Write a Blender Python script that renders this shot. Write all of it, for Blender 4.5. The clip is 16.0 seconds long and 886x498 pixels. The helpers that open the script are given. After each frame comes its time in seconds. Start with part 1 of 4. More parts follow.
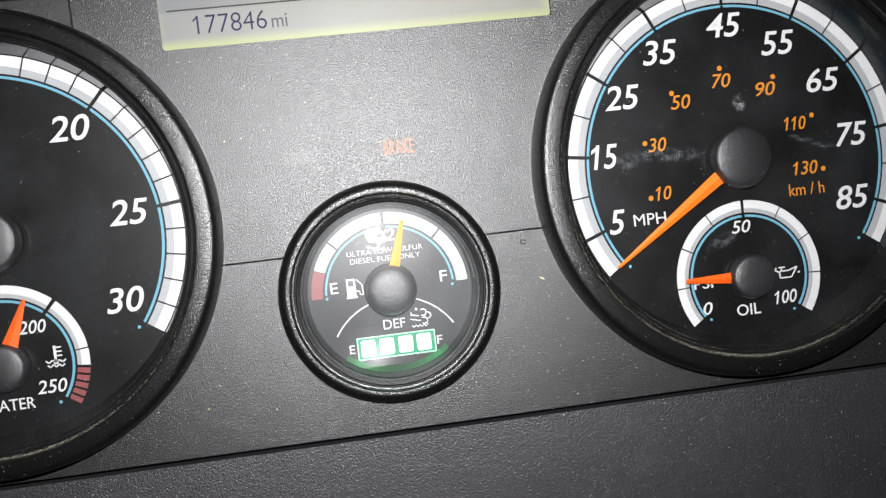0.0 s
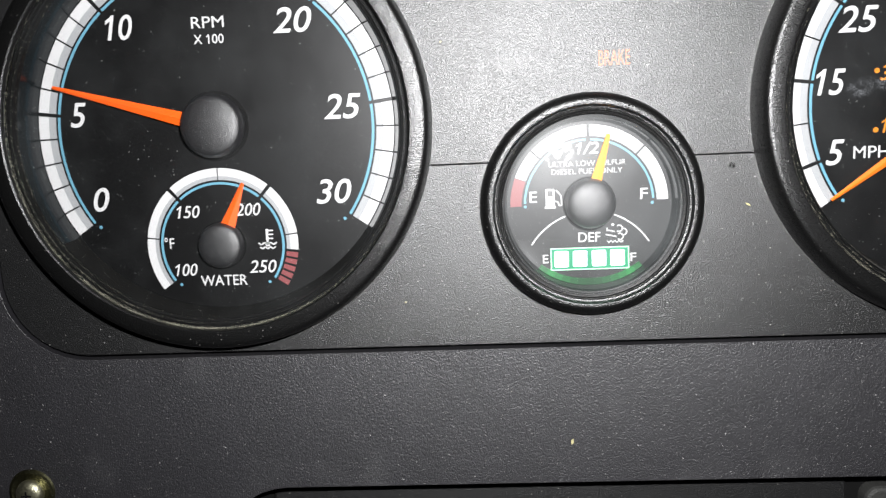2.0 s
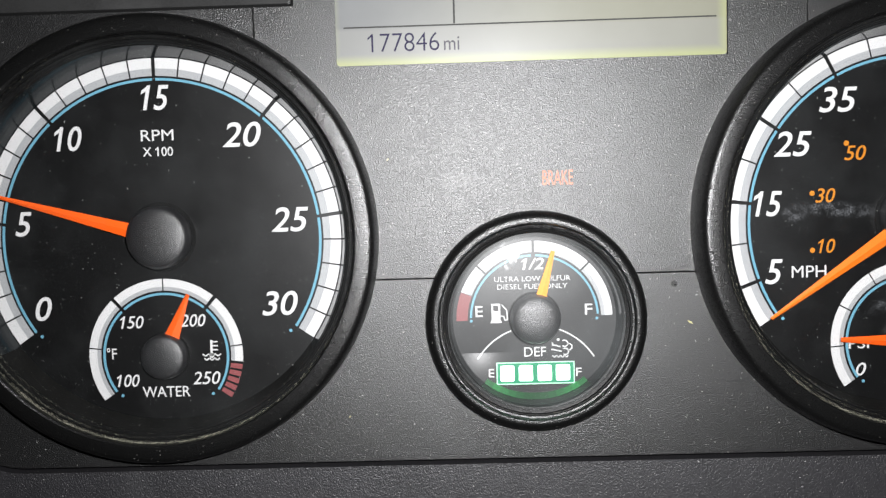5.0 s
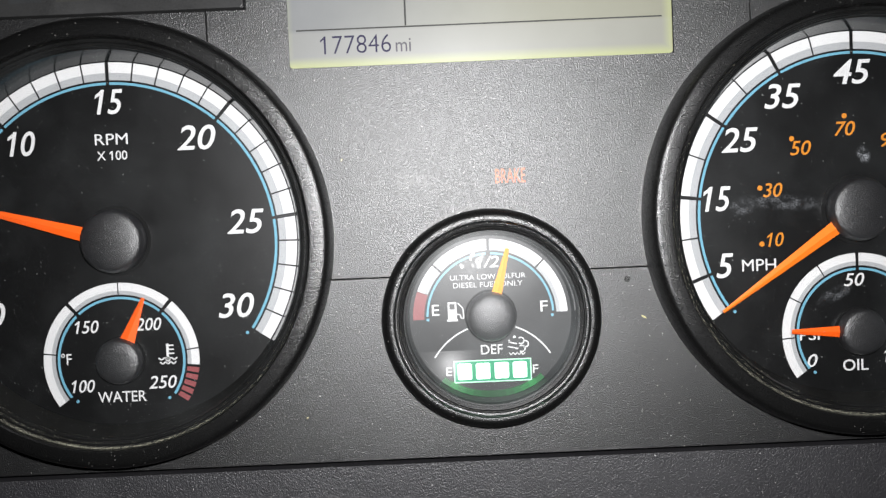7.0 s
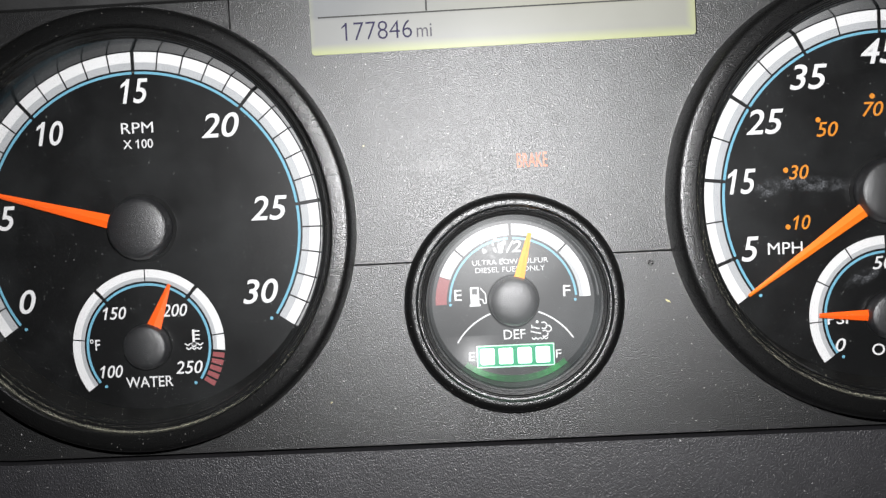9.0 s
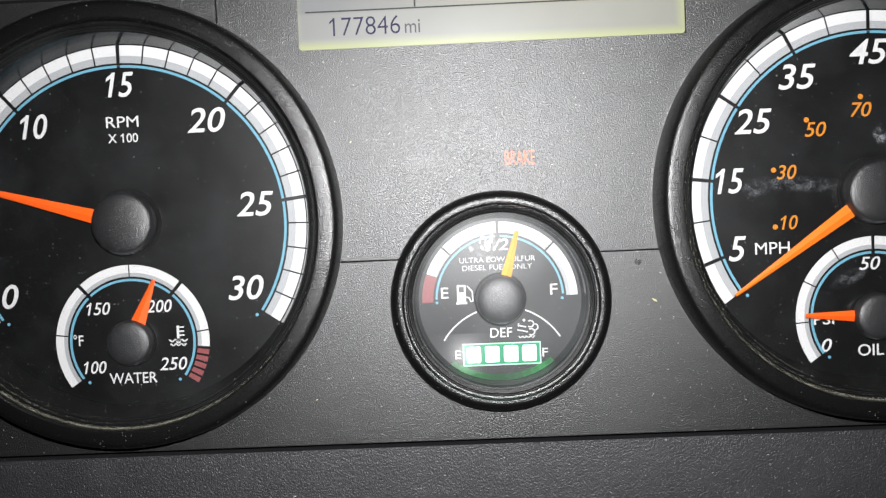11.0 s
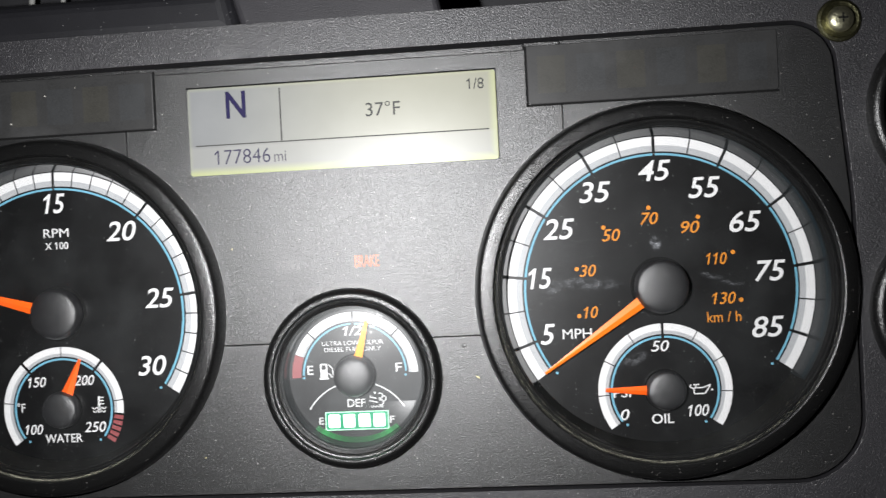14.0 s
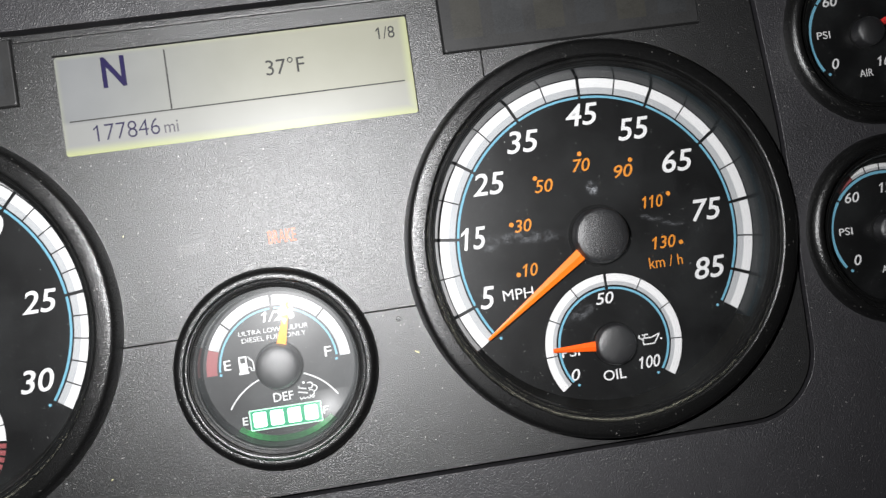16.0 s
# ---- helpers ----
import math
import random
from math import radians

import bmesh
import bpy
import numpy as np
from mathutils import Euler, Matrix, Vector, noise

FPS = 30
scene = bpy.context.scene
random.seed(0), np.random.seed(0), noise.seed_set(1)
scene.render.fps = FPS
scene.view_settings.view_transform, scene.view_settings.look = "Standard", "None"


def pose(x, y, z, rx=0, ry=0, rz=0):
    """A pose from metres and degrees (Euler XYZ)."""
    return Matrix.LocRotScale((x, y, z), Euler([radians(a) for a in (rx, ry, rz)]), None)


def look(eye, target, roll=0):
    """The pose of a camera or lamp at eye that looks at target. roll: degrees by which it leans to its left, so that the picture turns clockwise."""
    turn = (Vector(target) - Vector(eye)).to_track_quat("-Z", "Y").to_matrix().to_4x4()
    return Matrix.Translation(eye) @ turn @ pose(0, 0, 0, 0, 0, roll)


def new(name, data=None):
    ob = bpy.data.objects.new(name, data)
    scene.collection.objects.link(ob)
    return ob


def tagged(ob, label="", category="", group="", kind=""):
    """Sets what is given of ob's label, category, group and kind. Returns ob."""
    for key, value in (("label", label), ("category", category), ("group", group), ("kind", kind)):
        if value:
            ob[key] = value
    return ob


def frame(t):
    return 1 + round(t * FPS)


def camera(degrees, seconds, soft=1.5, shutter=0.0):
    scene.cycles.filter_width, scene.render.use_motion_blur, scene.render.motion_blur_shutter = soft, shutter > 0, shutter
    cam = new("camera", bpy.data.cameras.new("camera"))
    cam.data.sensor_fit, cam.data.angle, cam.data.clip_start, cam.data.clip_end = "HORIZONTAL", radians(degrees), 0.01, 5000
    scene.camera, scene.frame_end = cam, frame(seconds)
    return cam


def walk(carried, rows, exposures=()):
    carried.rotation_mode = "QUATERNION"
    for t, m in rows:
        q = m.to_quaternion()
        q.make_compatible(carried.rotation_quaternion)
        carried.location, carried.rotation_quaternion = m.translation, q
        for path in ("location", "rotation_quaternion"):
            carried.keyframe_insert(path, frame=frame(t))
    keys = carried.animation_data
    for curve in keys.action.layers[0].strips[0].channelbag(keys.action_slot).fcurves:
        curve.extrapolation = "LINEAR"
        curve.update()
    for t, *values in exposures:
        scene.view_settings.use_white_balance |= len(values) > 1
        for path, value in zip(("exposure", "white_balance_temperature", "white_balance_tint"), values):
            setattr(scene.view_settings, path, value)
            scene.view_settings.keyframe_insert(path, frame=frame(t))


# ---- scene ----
cam = camera(60.36, 16.0, soft=1.35, shutter=0.25)
PATH = [
    (0, (-0.00244, -0.01156, 1.01708), (0.08406, 0.98422, 0.98634), -6.638),
    (0.5, (-0.00396, -0.01147, 1.01839), (0.09877, 0.98247, 0.97944), -6.871),
    (1, (-0.01076, -0.01158, 1.01393), (0.05816, 0.98453, 0.95917), -5.998),
    (1.5, (-0.02827, -0.01182, 1.01801), (-0.01829, 0.98176, 0.90534), -3.641),
    (2, (-0.03068, -0.01266, 1.01683), (-0.08078, 0.97802, 0.89017), -2.362),
    (2.5, (-0.02915, -0.01245, 1.01673), (-0.10370, 0.97826, 0.90297), -1.880),
    (3, (-0.02597, -0.01167, 1.02406), (-0.09695, 0.98048, 0.92112), -1.688),
    (3.5, (-0.02582, -0.01180, 1.03016), (-0.06814, 0.98377, 0.94616), -1.719),
    (4, (-0.02624, -0.01159, 1.03492), (-0.06277, 0.98511, 0.96236), -1.746),
    (4.2, (-0.02647, -0.01353, 1.03535), (-0.04990, 0.98364, 0.96388), -1.729),
    (6.3, (-0.00998, -0.00663, 1.02833), (-0.02475, 0.99283, 0.99885), -1.574),
    (6.5, (-0.01062, -0.00831, 1.03064), (-0.01134, 0.99111, 0.99659), -1.748),
    (7, (-0.01355, -0.01296, 1.02669), (-0.00930, 0.98661, 0.99767), -2.470),
    (7.5, (-0.01588, -0.01596, 1.02808), (-0.02598, 0.98352, 0.99750), -2.876),
    (8, (-0.01447, -0.01277, 1.02667), (-0.03752, 0.98633, 0.99105), -3.029),
    (8.5, (-0.01434, -0.01672, 1.02500), (-0.03977, 0.98245, 0.99328), -3.045),
    (9, (-0.01327, -0.01332, 1.02310), (-0.04020, 0.98585, 0.99254), -2.867),
    (9.5, (-0.01283, -0.01273, 1.02295), (-0.03510, 0.98640, 0.98782), -2.513),
    (12, (-0.01091, -0.01205, 1.02363), (-0.02475, 0.98730, 0.99037), -2.661),
    (12.5, (-0.01288, -0.01629, 1.02677), (-0.02901, 0.98328, 1.00225), -3.166),
    (13, (-0.01325, -0.01840, 1.02431), (-0.03779, 0.98095, 0.99807), -3.266),
    (13.3, (-0.01629, -0.02663, 1.01833), (-0.03888, 0.97295, 1.00048), -2.548),
    (13.4, (-0.01618, -0.03692, 1.02876), (-0.04054, 0.96201, 0.98949), -2.172),
    (13.5, (-0.01107, -0.04880, 1.03956), (-0.05060, 0.94930, 0.99213), -2.738),
    (13.6, (-0.00036, -0.05413, 1.03987), (-0.06846, 0.94300, 1.00683), -2.757),
    (13.9, (0.04271, -0.05824, 1.04671), (-0.02646, 0.93929, 1.03401), -2.867),
    (14, (0.05194, -0.05713, 1.04342), (-0.02082, 0.94021, 1.04139), -2.891),
    (14.2, (0.05549, -0.05546, 1.04324), (-0.01274, 0.94219, 1.03712), -3.094),
    (14.5, (0.04428, -0.04715, 1.03155), (0.01450, 0.95237, 1.04044), -3.349),
    (15, (0.03172, -0.04619, 1.02689), (0.04803, 0.95367, 1.03046), -5.573),
    (15.5, (0.03216, -0.04251, 1.02711), (0.08141, 0.95627, 1.03045), -7.069),
    (16, (0.03893, -0.03525, 1.02817), (0.10798, 0.96235, 1.03305), -8.053),
]
walk(cam, [(t, look(eye, target, roll)) for t, eye, target, roll in PATH],
     [(0, 0.0), (1, 0.05), (1.5, 0.18), (2, 0.28), (2.5, 0.26), (3, 0.14), (3.5, 0.06), (6.5, -0.08), (8, -0.02), (9.5, -0.02), (12.5, -0.02), (13, 0.03), (13.5, -0.04), (14, 0.09), (16, 0.08)])

# ---- light: a phone torch beside the lens in a dark cab ----
world = bpy.data.worlds.new("world")
scene.world = world
world.use_nodes = True
world.node_tree.nodes["Background"].inputs[0].default_value = (0.55, 0.62, 0.75, 1)
world.node_tree.nodes["Background"].inputs[1].default_value = 0.004
torch = bpy.data.lights.new("torch", "AREA")
torch.shape, torch.size, torch.energy, torch.color = "DISK", 0.006, 1.12, (0.99, 0.99, 1.0)
lamp = new("torch", torch)
lamp.matrix_world = look((-0.001, -0.018, 1.057), (-0.002, 0.2, 1.026))
scene.view_settings.exposure = 0.0

# ---- helpers: everything on the dash is drawn in millimetres in its plane: x right, y up, h towards the driver ----
MM = 0.001
FACE = -4.0                      # the dials lie this far behind the panel


def on_dash(x, y, h=0.0):
    """Pose of a thing whose local z points at the driver."""
    return pose(x * MM, 0.2 - h * MM, 1.0 + y * MM, 90)


def finish(bm, smooth=False):
    bmesh.ops.recalc_face_normals(bm, faces=bm.faces)
    for f in bm.faces:
        f.smooth = smooth
    return bm


def part(name, bm, material, parent, label="", m=None):
    me = bpy.data.meshes.new(name)
    bm.to_mesh(me)
    bm.free()
    for mat in material if isinstance(material, (list, tuple)) else [material]:
        me.materials.append(mat)
    ob = new(name, me)
    ob.parent = parent
    if m is not None:
        ob.matrix_basis = m
    if label:
        tagged(ob, label)
    return ob


def thing(name, m, label, category, group="", kind=""):
    ob = new(name)
    ob.empty_display_size = 0.01
    ob.matrix_basis = m
    return tagged(ob, label, category, group, kind)


def solid(name, bm, material, m, label, category, group="", kind=""):
    ob = part(name, bm, material, None)
    ob.matrix_basis = m
    return tagged(ob, label, category, group, kind)


def rounded(corners, steps=8):
    """Outline of a polygon of (x, y, radius) with its corners rounded."""
    out = []
    n = len(corners)
    for i in range(n):
        p = Vector(corners[i][:2])
        a = (Vector(corners[i - 1][:2]) - p).normalized()
        b = (Vector(corners[(i + 1) % n][:2]) - p).normalized()
        r = corners[i][2]
        ang = a.angle(b)
        if r <= 0 or ang > 3.13:
            out.append((p.x, p.y))
            continue
        d = r / math.tan(ang / 2)
        mid = p + (a + b).normalized() * (r / math.sin(ang / 2))
        s, e = p + a * d - mid, p + b * d - mid
        a0 = math.atan2(s.y, s.x)
        turn = (math.atan2(e.y, e.x) - a0 + math.pi) % (2 * math.pi) - math.pi
        for k in range(steps + 1):
            t = a0 + turn * k / steps
            out.append((mid.x + r * math.cos(t), mid.y + r * math.sin(t)))
    return out


def slab(outline, h0, h1, bevel=0.0, segments=2, bm=None):
    """A plate of that outline from h0 to h1, its front edge bevelled."""
    own = bmesh.new()
    vs = [own.verts.new((x * MM, y * MM, h0 * MM)) for x, y in outline]
    f = own.faces.new(vs)
    own.normal_update()
    if f.normal.z < 0:
        f.normal_flip()
    front = bmesh.ops.extrude_face_region(own, geom=[f])
    moved = [g for g in front["geom"] if isinstance(g, bmesh.types.BMVert)]
    bmesh.ops.translate(own, verts=moved, vec=(0, 0, (h1 - h0) * MM))
    if bevel:
        edges = [e for e in own.edges if all(v in moved for v in e.verts)]
        bmesh.ops.bevel(own, geom=edges, offset=bevel * MM, segments=segments, profile=0.5, affect="EDGES")
    finish(own)
    if bm is None:
        return own
    me = bpy.data.meshes.new("tmp")
    own.to_mesh(me)
    own.free()
    bm.from_mesh(me)
    bpy.data.meshes.remove(me)
    return bm


def sheet(outlines, h0, h1, bevel, segments):
    """A plate with concave outlines or openings: the first outline is its edge, the others are holes."""
    bm = bmesh.new()
    edges = []
    for pts in outlines:
        vs = [bm.verts.new((x * MM, y * MM, h1 * MM)) for x, y in pts]
        edges += [bm.edges.new((vs[i], vs[(i + 1) % len(vs)])) for i in range(len(vs))]
    bmesh.ops.triangle_fill(bm, use_beauty=True, use_dissolve=False, edges=edges)
    ext = bmesh.ops.extrude_face_region(bm, geom=list(bm.faces))
    back = [g for g in ext["geom"] if isinstance(g, bmesh.types.BMVert)]
    bmesh.ops.translate(bm, verts=back, vec=(0, 0, (h0 - h1) * MM))
    bmesh.ops.recalc_face_normals(bm, faces=bm.faces)
    rim = [e for e in bm.edges if len(e.link_faces) == 2 and e.calc_face_angle(0) > 1.2 and all(abs(v.co.z - h1 * MM) < 1e-7 for v in e.verts)]
    bmesh.ops.bevel(bm, geom=rim, offset=bevel * MM, segments=segments, profile=0.5, affect="EDGES")
    return finish(bm)


def box(x0, x1, y0, y1, h0, h1, bevel=0.0, bm=None):
    return slab([(x0, y0), (x1, y0), (x1, y1), (x0, y1)], h0, h1, bevel, 2, bm)


def lathe(profile, seg=128, closed=True, cx=0.0, cy=0.0):
    """Turns a profile of (radius, h) about the local z axis."""
    bm = bmesh.new()
    rings = []
    for r, h in profile:
        if r < 1e-6:
            rings.append([bm.verts.new((cx * MM, cy * MM, h * MM))])
        else:
            rings.append([bm.verts.new(((cx + r * math.cos(2 * math.pi * k / seg)) * MM, (cy + r * math.sin(2 * math.pi * k / seg)) * MM, h * MM)) for k in range(seg)])
    pairs = list(zip(rings, rings[1:])) + ([(rings[-1], rings[0])] if closed else [])
    for a, b in pairs:
        for k in range(seg):
            k2 = (k + 1) % seg
            if len(a) == 1 and len(b) == 1:
                continue
            if len(a) == 1:
                bm.faces.new((a[0], b[k2], b[k]))
            elif len(b) == 1:
                bm.faces.new((a[k], a[k2], b[0]))
            else:
                bm.faces.new((a[k], a[k2], b[k2], b[k]))
    finish(bm, True)
    for e in bm.edges:
        if len(e.link_faces) == 2 and e.calc_face_angle(0) > 0.55:
            e.smooth = False
    return bm


def sector(bm, r0, r1, a0, a1, h0, h1, cx=0.0, cy=0.0, slot=0, step=3.0):
    """A flat piece of a ring between two angles (degrees, anticlockwise from the right)."""
    n = max(1, int(abs(a1 - a0) / step))
    cols = []
    for k in range(n + 1):
        t = radians(a0 + (a1 - a0) * k / n)
        c, s = math.cos(t), math.sin(t)
        cols.append([bm.verts.new(((cx + r * c) * MM, (cy + r * s) * MM, h * MM)) for r, h in ((r0, h0), (r1, h0), (r1, h1), (r0, h1))])
    fs = []
    for a, b in zip(cols, cols[1:]):
        for k in range(4):
            fs.append(bm.faces.new((a[k], a[(k + 1) % 4], b[(k + 1) % 4], b[k])))
    fs.append(bm.faces.new(cols[0]))
    fs.append(bm.faces.new(cols[-1][::-1]))
    for f in fs:
        f.material_index = slot
    return bm


def line(bm, x0, y0, x1, y1, w, h0, h1):
    """A straight printed stroke."""
    d = Vector((x1 - x0, y1 - y0)).normalized()
    q = Vector((-d.y, d.x)) * w / 2
    return slab([(x0 + q.x, y0 + q.y), (x0 - q.x, y0 - q.y), (x1 - q.x, y1 - q.y), (x1 + q.x, y1 + q.y)], h0, h1, 0, 1, bm)


def dot(bm, x, y, r, h0, h1):
    return slab([(x + r * math.cos(k * math.pi / 6), y + r * math.sin(k * math.pi / 6)) for k in range(12)], h0, h1, 0, 1, bm)


def right_edge(body, shear, bold):
    """Where the top right corner of the last figure lies, and how wide its stem is."""
    cu = bpy.data.curves.new("edge", "FONT")
    cu.body, cu.size, cu.shear, cu.offset = body, 1.0, shear, bold
    ob = bpy.data.objects.new("edge", cu)
    me = ob.to_mesh()
    top = max(v.co.y for v in me.vertices)
    xr = max(v.co.x for v in me.vertices)
    ob.to_mesh_clear()
    bpy.data.objects.remove(ob)
    bpy.data.curves.remove(cu)
    return xr, top, STEM + 2 * bold


STEM = 0.098


def words(body, x, y, high, wide, h0, shear=0.0, bold=0.0, thick=0.06):
    """Raised print of that text, centred at x, y, with the given height and width."""
    bold = 0.0 if "M" in body else bold
    cu = bpy.data.curves.new("words", "FONT")
    cu.body, cu.size, cu.shear, cu.offset, cu.resolution_u, cu.extrude = body, 1.0, shear, bold, 4, 0.02
    ob = bpy.data.objects.new("words", cu)
    me = ob.to_mesh()
    bm = bmesh.new()
    bm.from_mesh(me)
    ob.to_mesh_clear()
    bpy.data.objects.remove(ob)
    bpy.data.curves.remove(cu)
    ends = [(i, right_edge(body[:i + 1], shear, bold)) for i, ch in enumerate(body) if ch == "1"]
    for _, (xr, top, stem) in ends:
        pts = [(xr - stem * 0.55, top), (xr - stem - 0.15, top - 0.145), (xr - stem - 0.15, top - 0.145 - stem * 0.95), (xr - stem * 0.55, top - stem * 1.1)]
        for z in (-0.03, 0.03):
            bm.faces.new([bm.verts.new((px + shear * (py - top), py, z)) for px, py in pts])
    xs, ys = [v.co.x for v in bm.verts], [v.co.y for v in bm.verts]
    sx, sy = wide / (max(xs) - min(xs)), high / (max(ys) - min(ys))
    mx, my = (max(xs) + min(xs)) / 2, (max(ys) + min(ys)) / 2
    for v in bm.verts:
        v.co = Vector(((x + (v.co.x - mx) * sx) * MM, (y + (v.co.y - my) * sy) * MM, (h0 + (thick + abs(v.co.z) - 0.02 if v.co.z > 0 else 0)) * MM))
    return bm


# ---- materials ----
def surface(name, colour, rough=0.5, metal=0.0, grain=0.0, grain_size=0.5, mottle=0.15, dust=0.0, dust_size=1.6, dust_colour=(0.55, 0.53, 0.48), coat=0.0, spec=0.5, stretch=(1, 1, 1), smear=0.0, ior=1.5, fleck=1.25, octaves=2.0):
    """Plastic, paint or metal with grain (mm), a slow mottle, worn gloss and dust specks."""
    mat = bpy.data.materials.new(name)
    mat.use_nodes = True
    nt = mat.node_tree
    N, K = nt.nodes, nt.links
    bsdf = N["Principled BSDF"]
    co = N.new("ShaderNodeTexCoord")
    mp = N.new("ShaderNodeMapping")
    mp.inputs["Scale"].default_value = stretch
    K.new(co.outputs["Object"], mp.inputs[0])

    def noise_tex(scale, detail=3.0):
        n = N.new("ShaderNodeTexNoise")
        n.inputs["Scale"].default_value, n.inputs["Detail"].default_value = scale, detail
        K.new(mp.outputs[0], n.inputs["Vector"])
        return n.outputs["Fac"]

    def ramp(src, p0, p1, v0=0.0, v1=1.0):
        n = N.new("ShaderNodeMapRange")
        for i, v in enumerate((p0, p1, v0, v1)):
            n.inputs[i + 1].default_value = v
        K.new(src, n.inputs[0])
        return n.outputs[0]

    def mixed(fac, a, b):
        n = N.new("ShaderNodeMix")
        n.data_type = "RGBA"
        K.new(fac, n.inputs[0])
        for i, c in ((6, a), (7, b)):
            if isinstance(c, tuple):
                n.inputs[i].default_value = (*c, 1)
            else:
                K.new(c, n.inputs[i])
        return n.outputs[2]

    dark, light = tuple(c * (1 - mottle) for c in colour), tuple(min(1, c * (1 + mottle)) for c in colour)
    base = mixed(ramp(noise_tex(90, 4), 0.3, 0.7), dark, light)
    if grain:
        fine = noise_tex(1000 / grain_size, octaves)
        base = mixed(ramp(fine, 0.35, 0.7), base, tuple(min(1, c * fleck + 0.004) for c in colour))
    if smear:
        base = mixed(ramp(noise_tex(38, 5), 0.58, 0.72, 0, smear), base, tuple(c * 0.5 + 0.10 for c in colour))
    if dust:
        v = N.new("ShaderNodeTexVoronoi")
        v.inputs["Scale"].default_value = 1000 / dust_size
        K.new(co.outputs["Object"], v.inputs["Vector"])
        bw = N.new("ShaderNodeSeparateColor")
        K.new(v.outputs["Color"], bw.inputs[0])
        radius = ramp(bw.outputs[0], 1 - dust, 1.0, 0.0, 0.17)
        less = N.new("ShaderNodeMath")
        less.operation = "LESS_THAN"
        K.new(v.outputs["Distance"], less.inputs[0])
        K.new(radius, less.inputs[1])
        base = mixed(less.outputs[0], base, dust_colour)
    K.new(base, bsdf.inputs["Base Color"])
    if grain > 0.3:
        K.new(ramp(fine, 0.3, 0.7, rough * 1.2, rough * 0.85), bsdf.inputs["Roughness"])
    else:
        K.new(ramp(noise_tex(140, 3), 0.25, 0.75, rough * 0.96, min(1, rough * 1.04)), bsdf.inputs["Roughness"])
    bsdf.inputs["Metallic"].default_value = metal
    bsdf.inputs["Specular IOR Level"].default_value = spec
    bsdf.inputs["IOR"].default_value = ior
    bsdf.inputs["Coat Weight"].default_value = coat
    bsdf.inputs["Coat Roughness"].default_value = 0.12
    if grain:
        b = N.new("ShaderNodeBump")
        b.inputs["Strength"].default_value, b.inputs["Distance"].default_value = grain, grain_size * 0.0008
        K.new(fine, b.inputs["Height"])
        K.new(b.outputs[0], bsdf.inputs["Normal"])
    return mat


def glowing(name, colour, glow, strength, rough=0.4):
    mat = surface(name, colour, rough, mottle=0.03)
    b = mat.node_tree.nodes["Principled BSDF"]
    b.inputs["Emission Color"].default_value = (*glow, 1)
    b.inputs["Emission Strength"].default_value = strength
    return mat


def lens_plastic(name, haze, most, gloss_ior=1.25, gloss_rough=0.07, ripple=0.0, bloom=0.0):
    """Clear plastic cover: see-through, with a Fresnel gloss and a smudged film."""
    mat = bpy.data.materials.new(name)
    mat.use_nodes = True
    nt = mat.node_tree
    N, K = nt.nodes, nt.links
    N.clear()
    out = N.new("ShaderNodeOutputMaterial")
    clear, gloss, film = N.new("ShaderNodeBsdfTransparent"), N.new("ShaderNodeBsdfGlossy"), N.new("ShaderNodeBsdfDiffuse")
    clear.inputs[0].default_value = (0.985, 0.985, 0.985, 1)
    gloss.inputs["Roughness"].default_value = gloss_rough
    film.inputs[0].default_value = (0.66, 0.70, 0.71, 1)
    fres = N.new("ShaderNodeFresnel")
    fres.inputs[0].default_value = gloss_ior
    m1, m2 = N.new("ShaderNodeMixShader"), N.new("ShaderNodeMixShader")
    K.new(fres.outputs[0], m1.inputs[0])
    K.new(clear.outputs[0], m1.inputs[1])
    K.new(gloss.outputs[0], m1.inputs[2])
    co = N.new("ShaderNodeTexCoord")
    n = N.new("ShaderNodeTexNoise")
    n.inputs["Scale"].default_value, n.inputs["Detail"].default_value = 55, 6
    K.new(co.outputs["Object"], n.inputs["Vector"])
    r = N.new("ShaderNodeMapRange")
    for i, v in enumerate((0.42, 0.78, haze, most)):
        r.inputs[i + 1].default_value = v
    K.new(n.outputs["Fac"], r.inputs[0])
    if ripple:                       # fine scuffs that break up the gloss
        scuff, bump = N.new("ShaderNodeTexNoise"), N.new("ShaderNodeBump")
        scuff.inputs["Scale"].default_value, scuff.inputs["Detail"].default_value = 330, 1
        K.new(co.outputs["Object"], scuff.inputs["Vector"])
        bump.inputs["Strength"].default_value, bump.inputs["Distance"].default_value = ripple, 0.0006
        K.new(scuff.outputs["Fac"], bump.inputs["Height"])
        K.new(bump.outputs[0], gloss.inputs["Normal"])
    K.new(r.outputs[0], m2.inputs[0])
    K.new(m1.outputs[0], m2.inputs[1])
    K.new(film.outputs[0], m2.inputs[2])
    veil, m3 = N.new("ShaderNodeBsdfGlossy"), N.new("ShaderNodeMixShader")      # micro-scratches that spread the gloss into a veil
    veil.inputs["Roughness"].default_value = 0.42
    m3.inputs[0].default_value = bloom
    K.new(m2.outputs[0], m3.inputs[1])
    K.new(veil.outputs[0], m3.inputs[2])
    K.new(m3.outputs[0], out.inputs[0])
    return mat


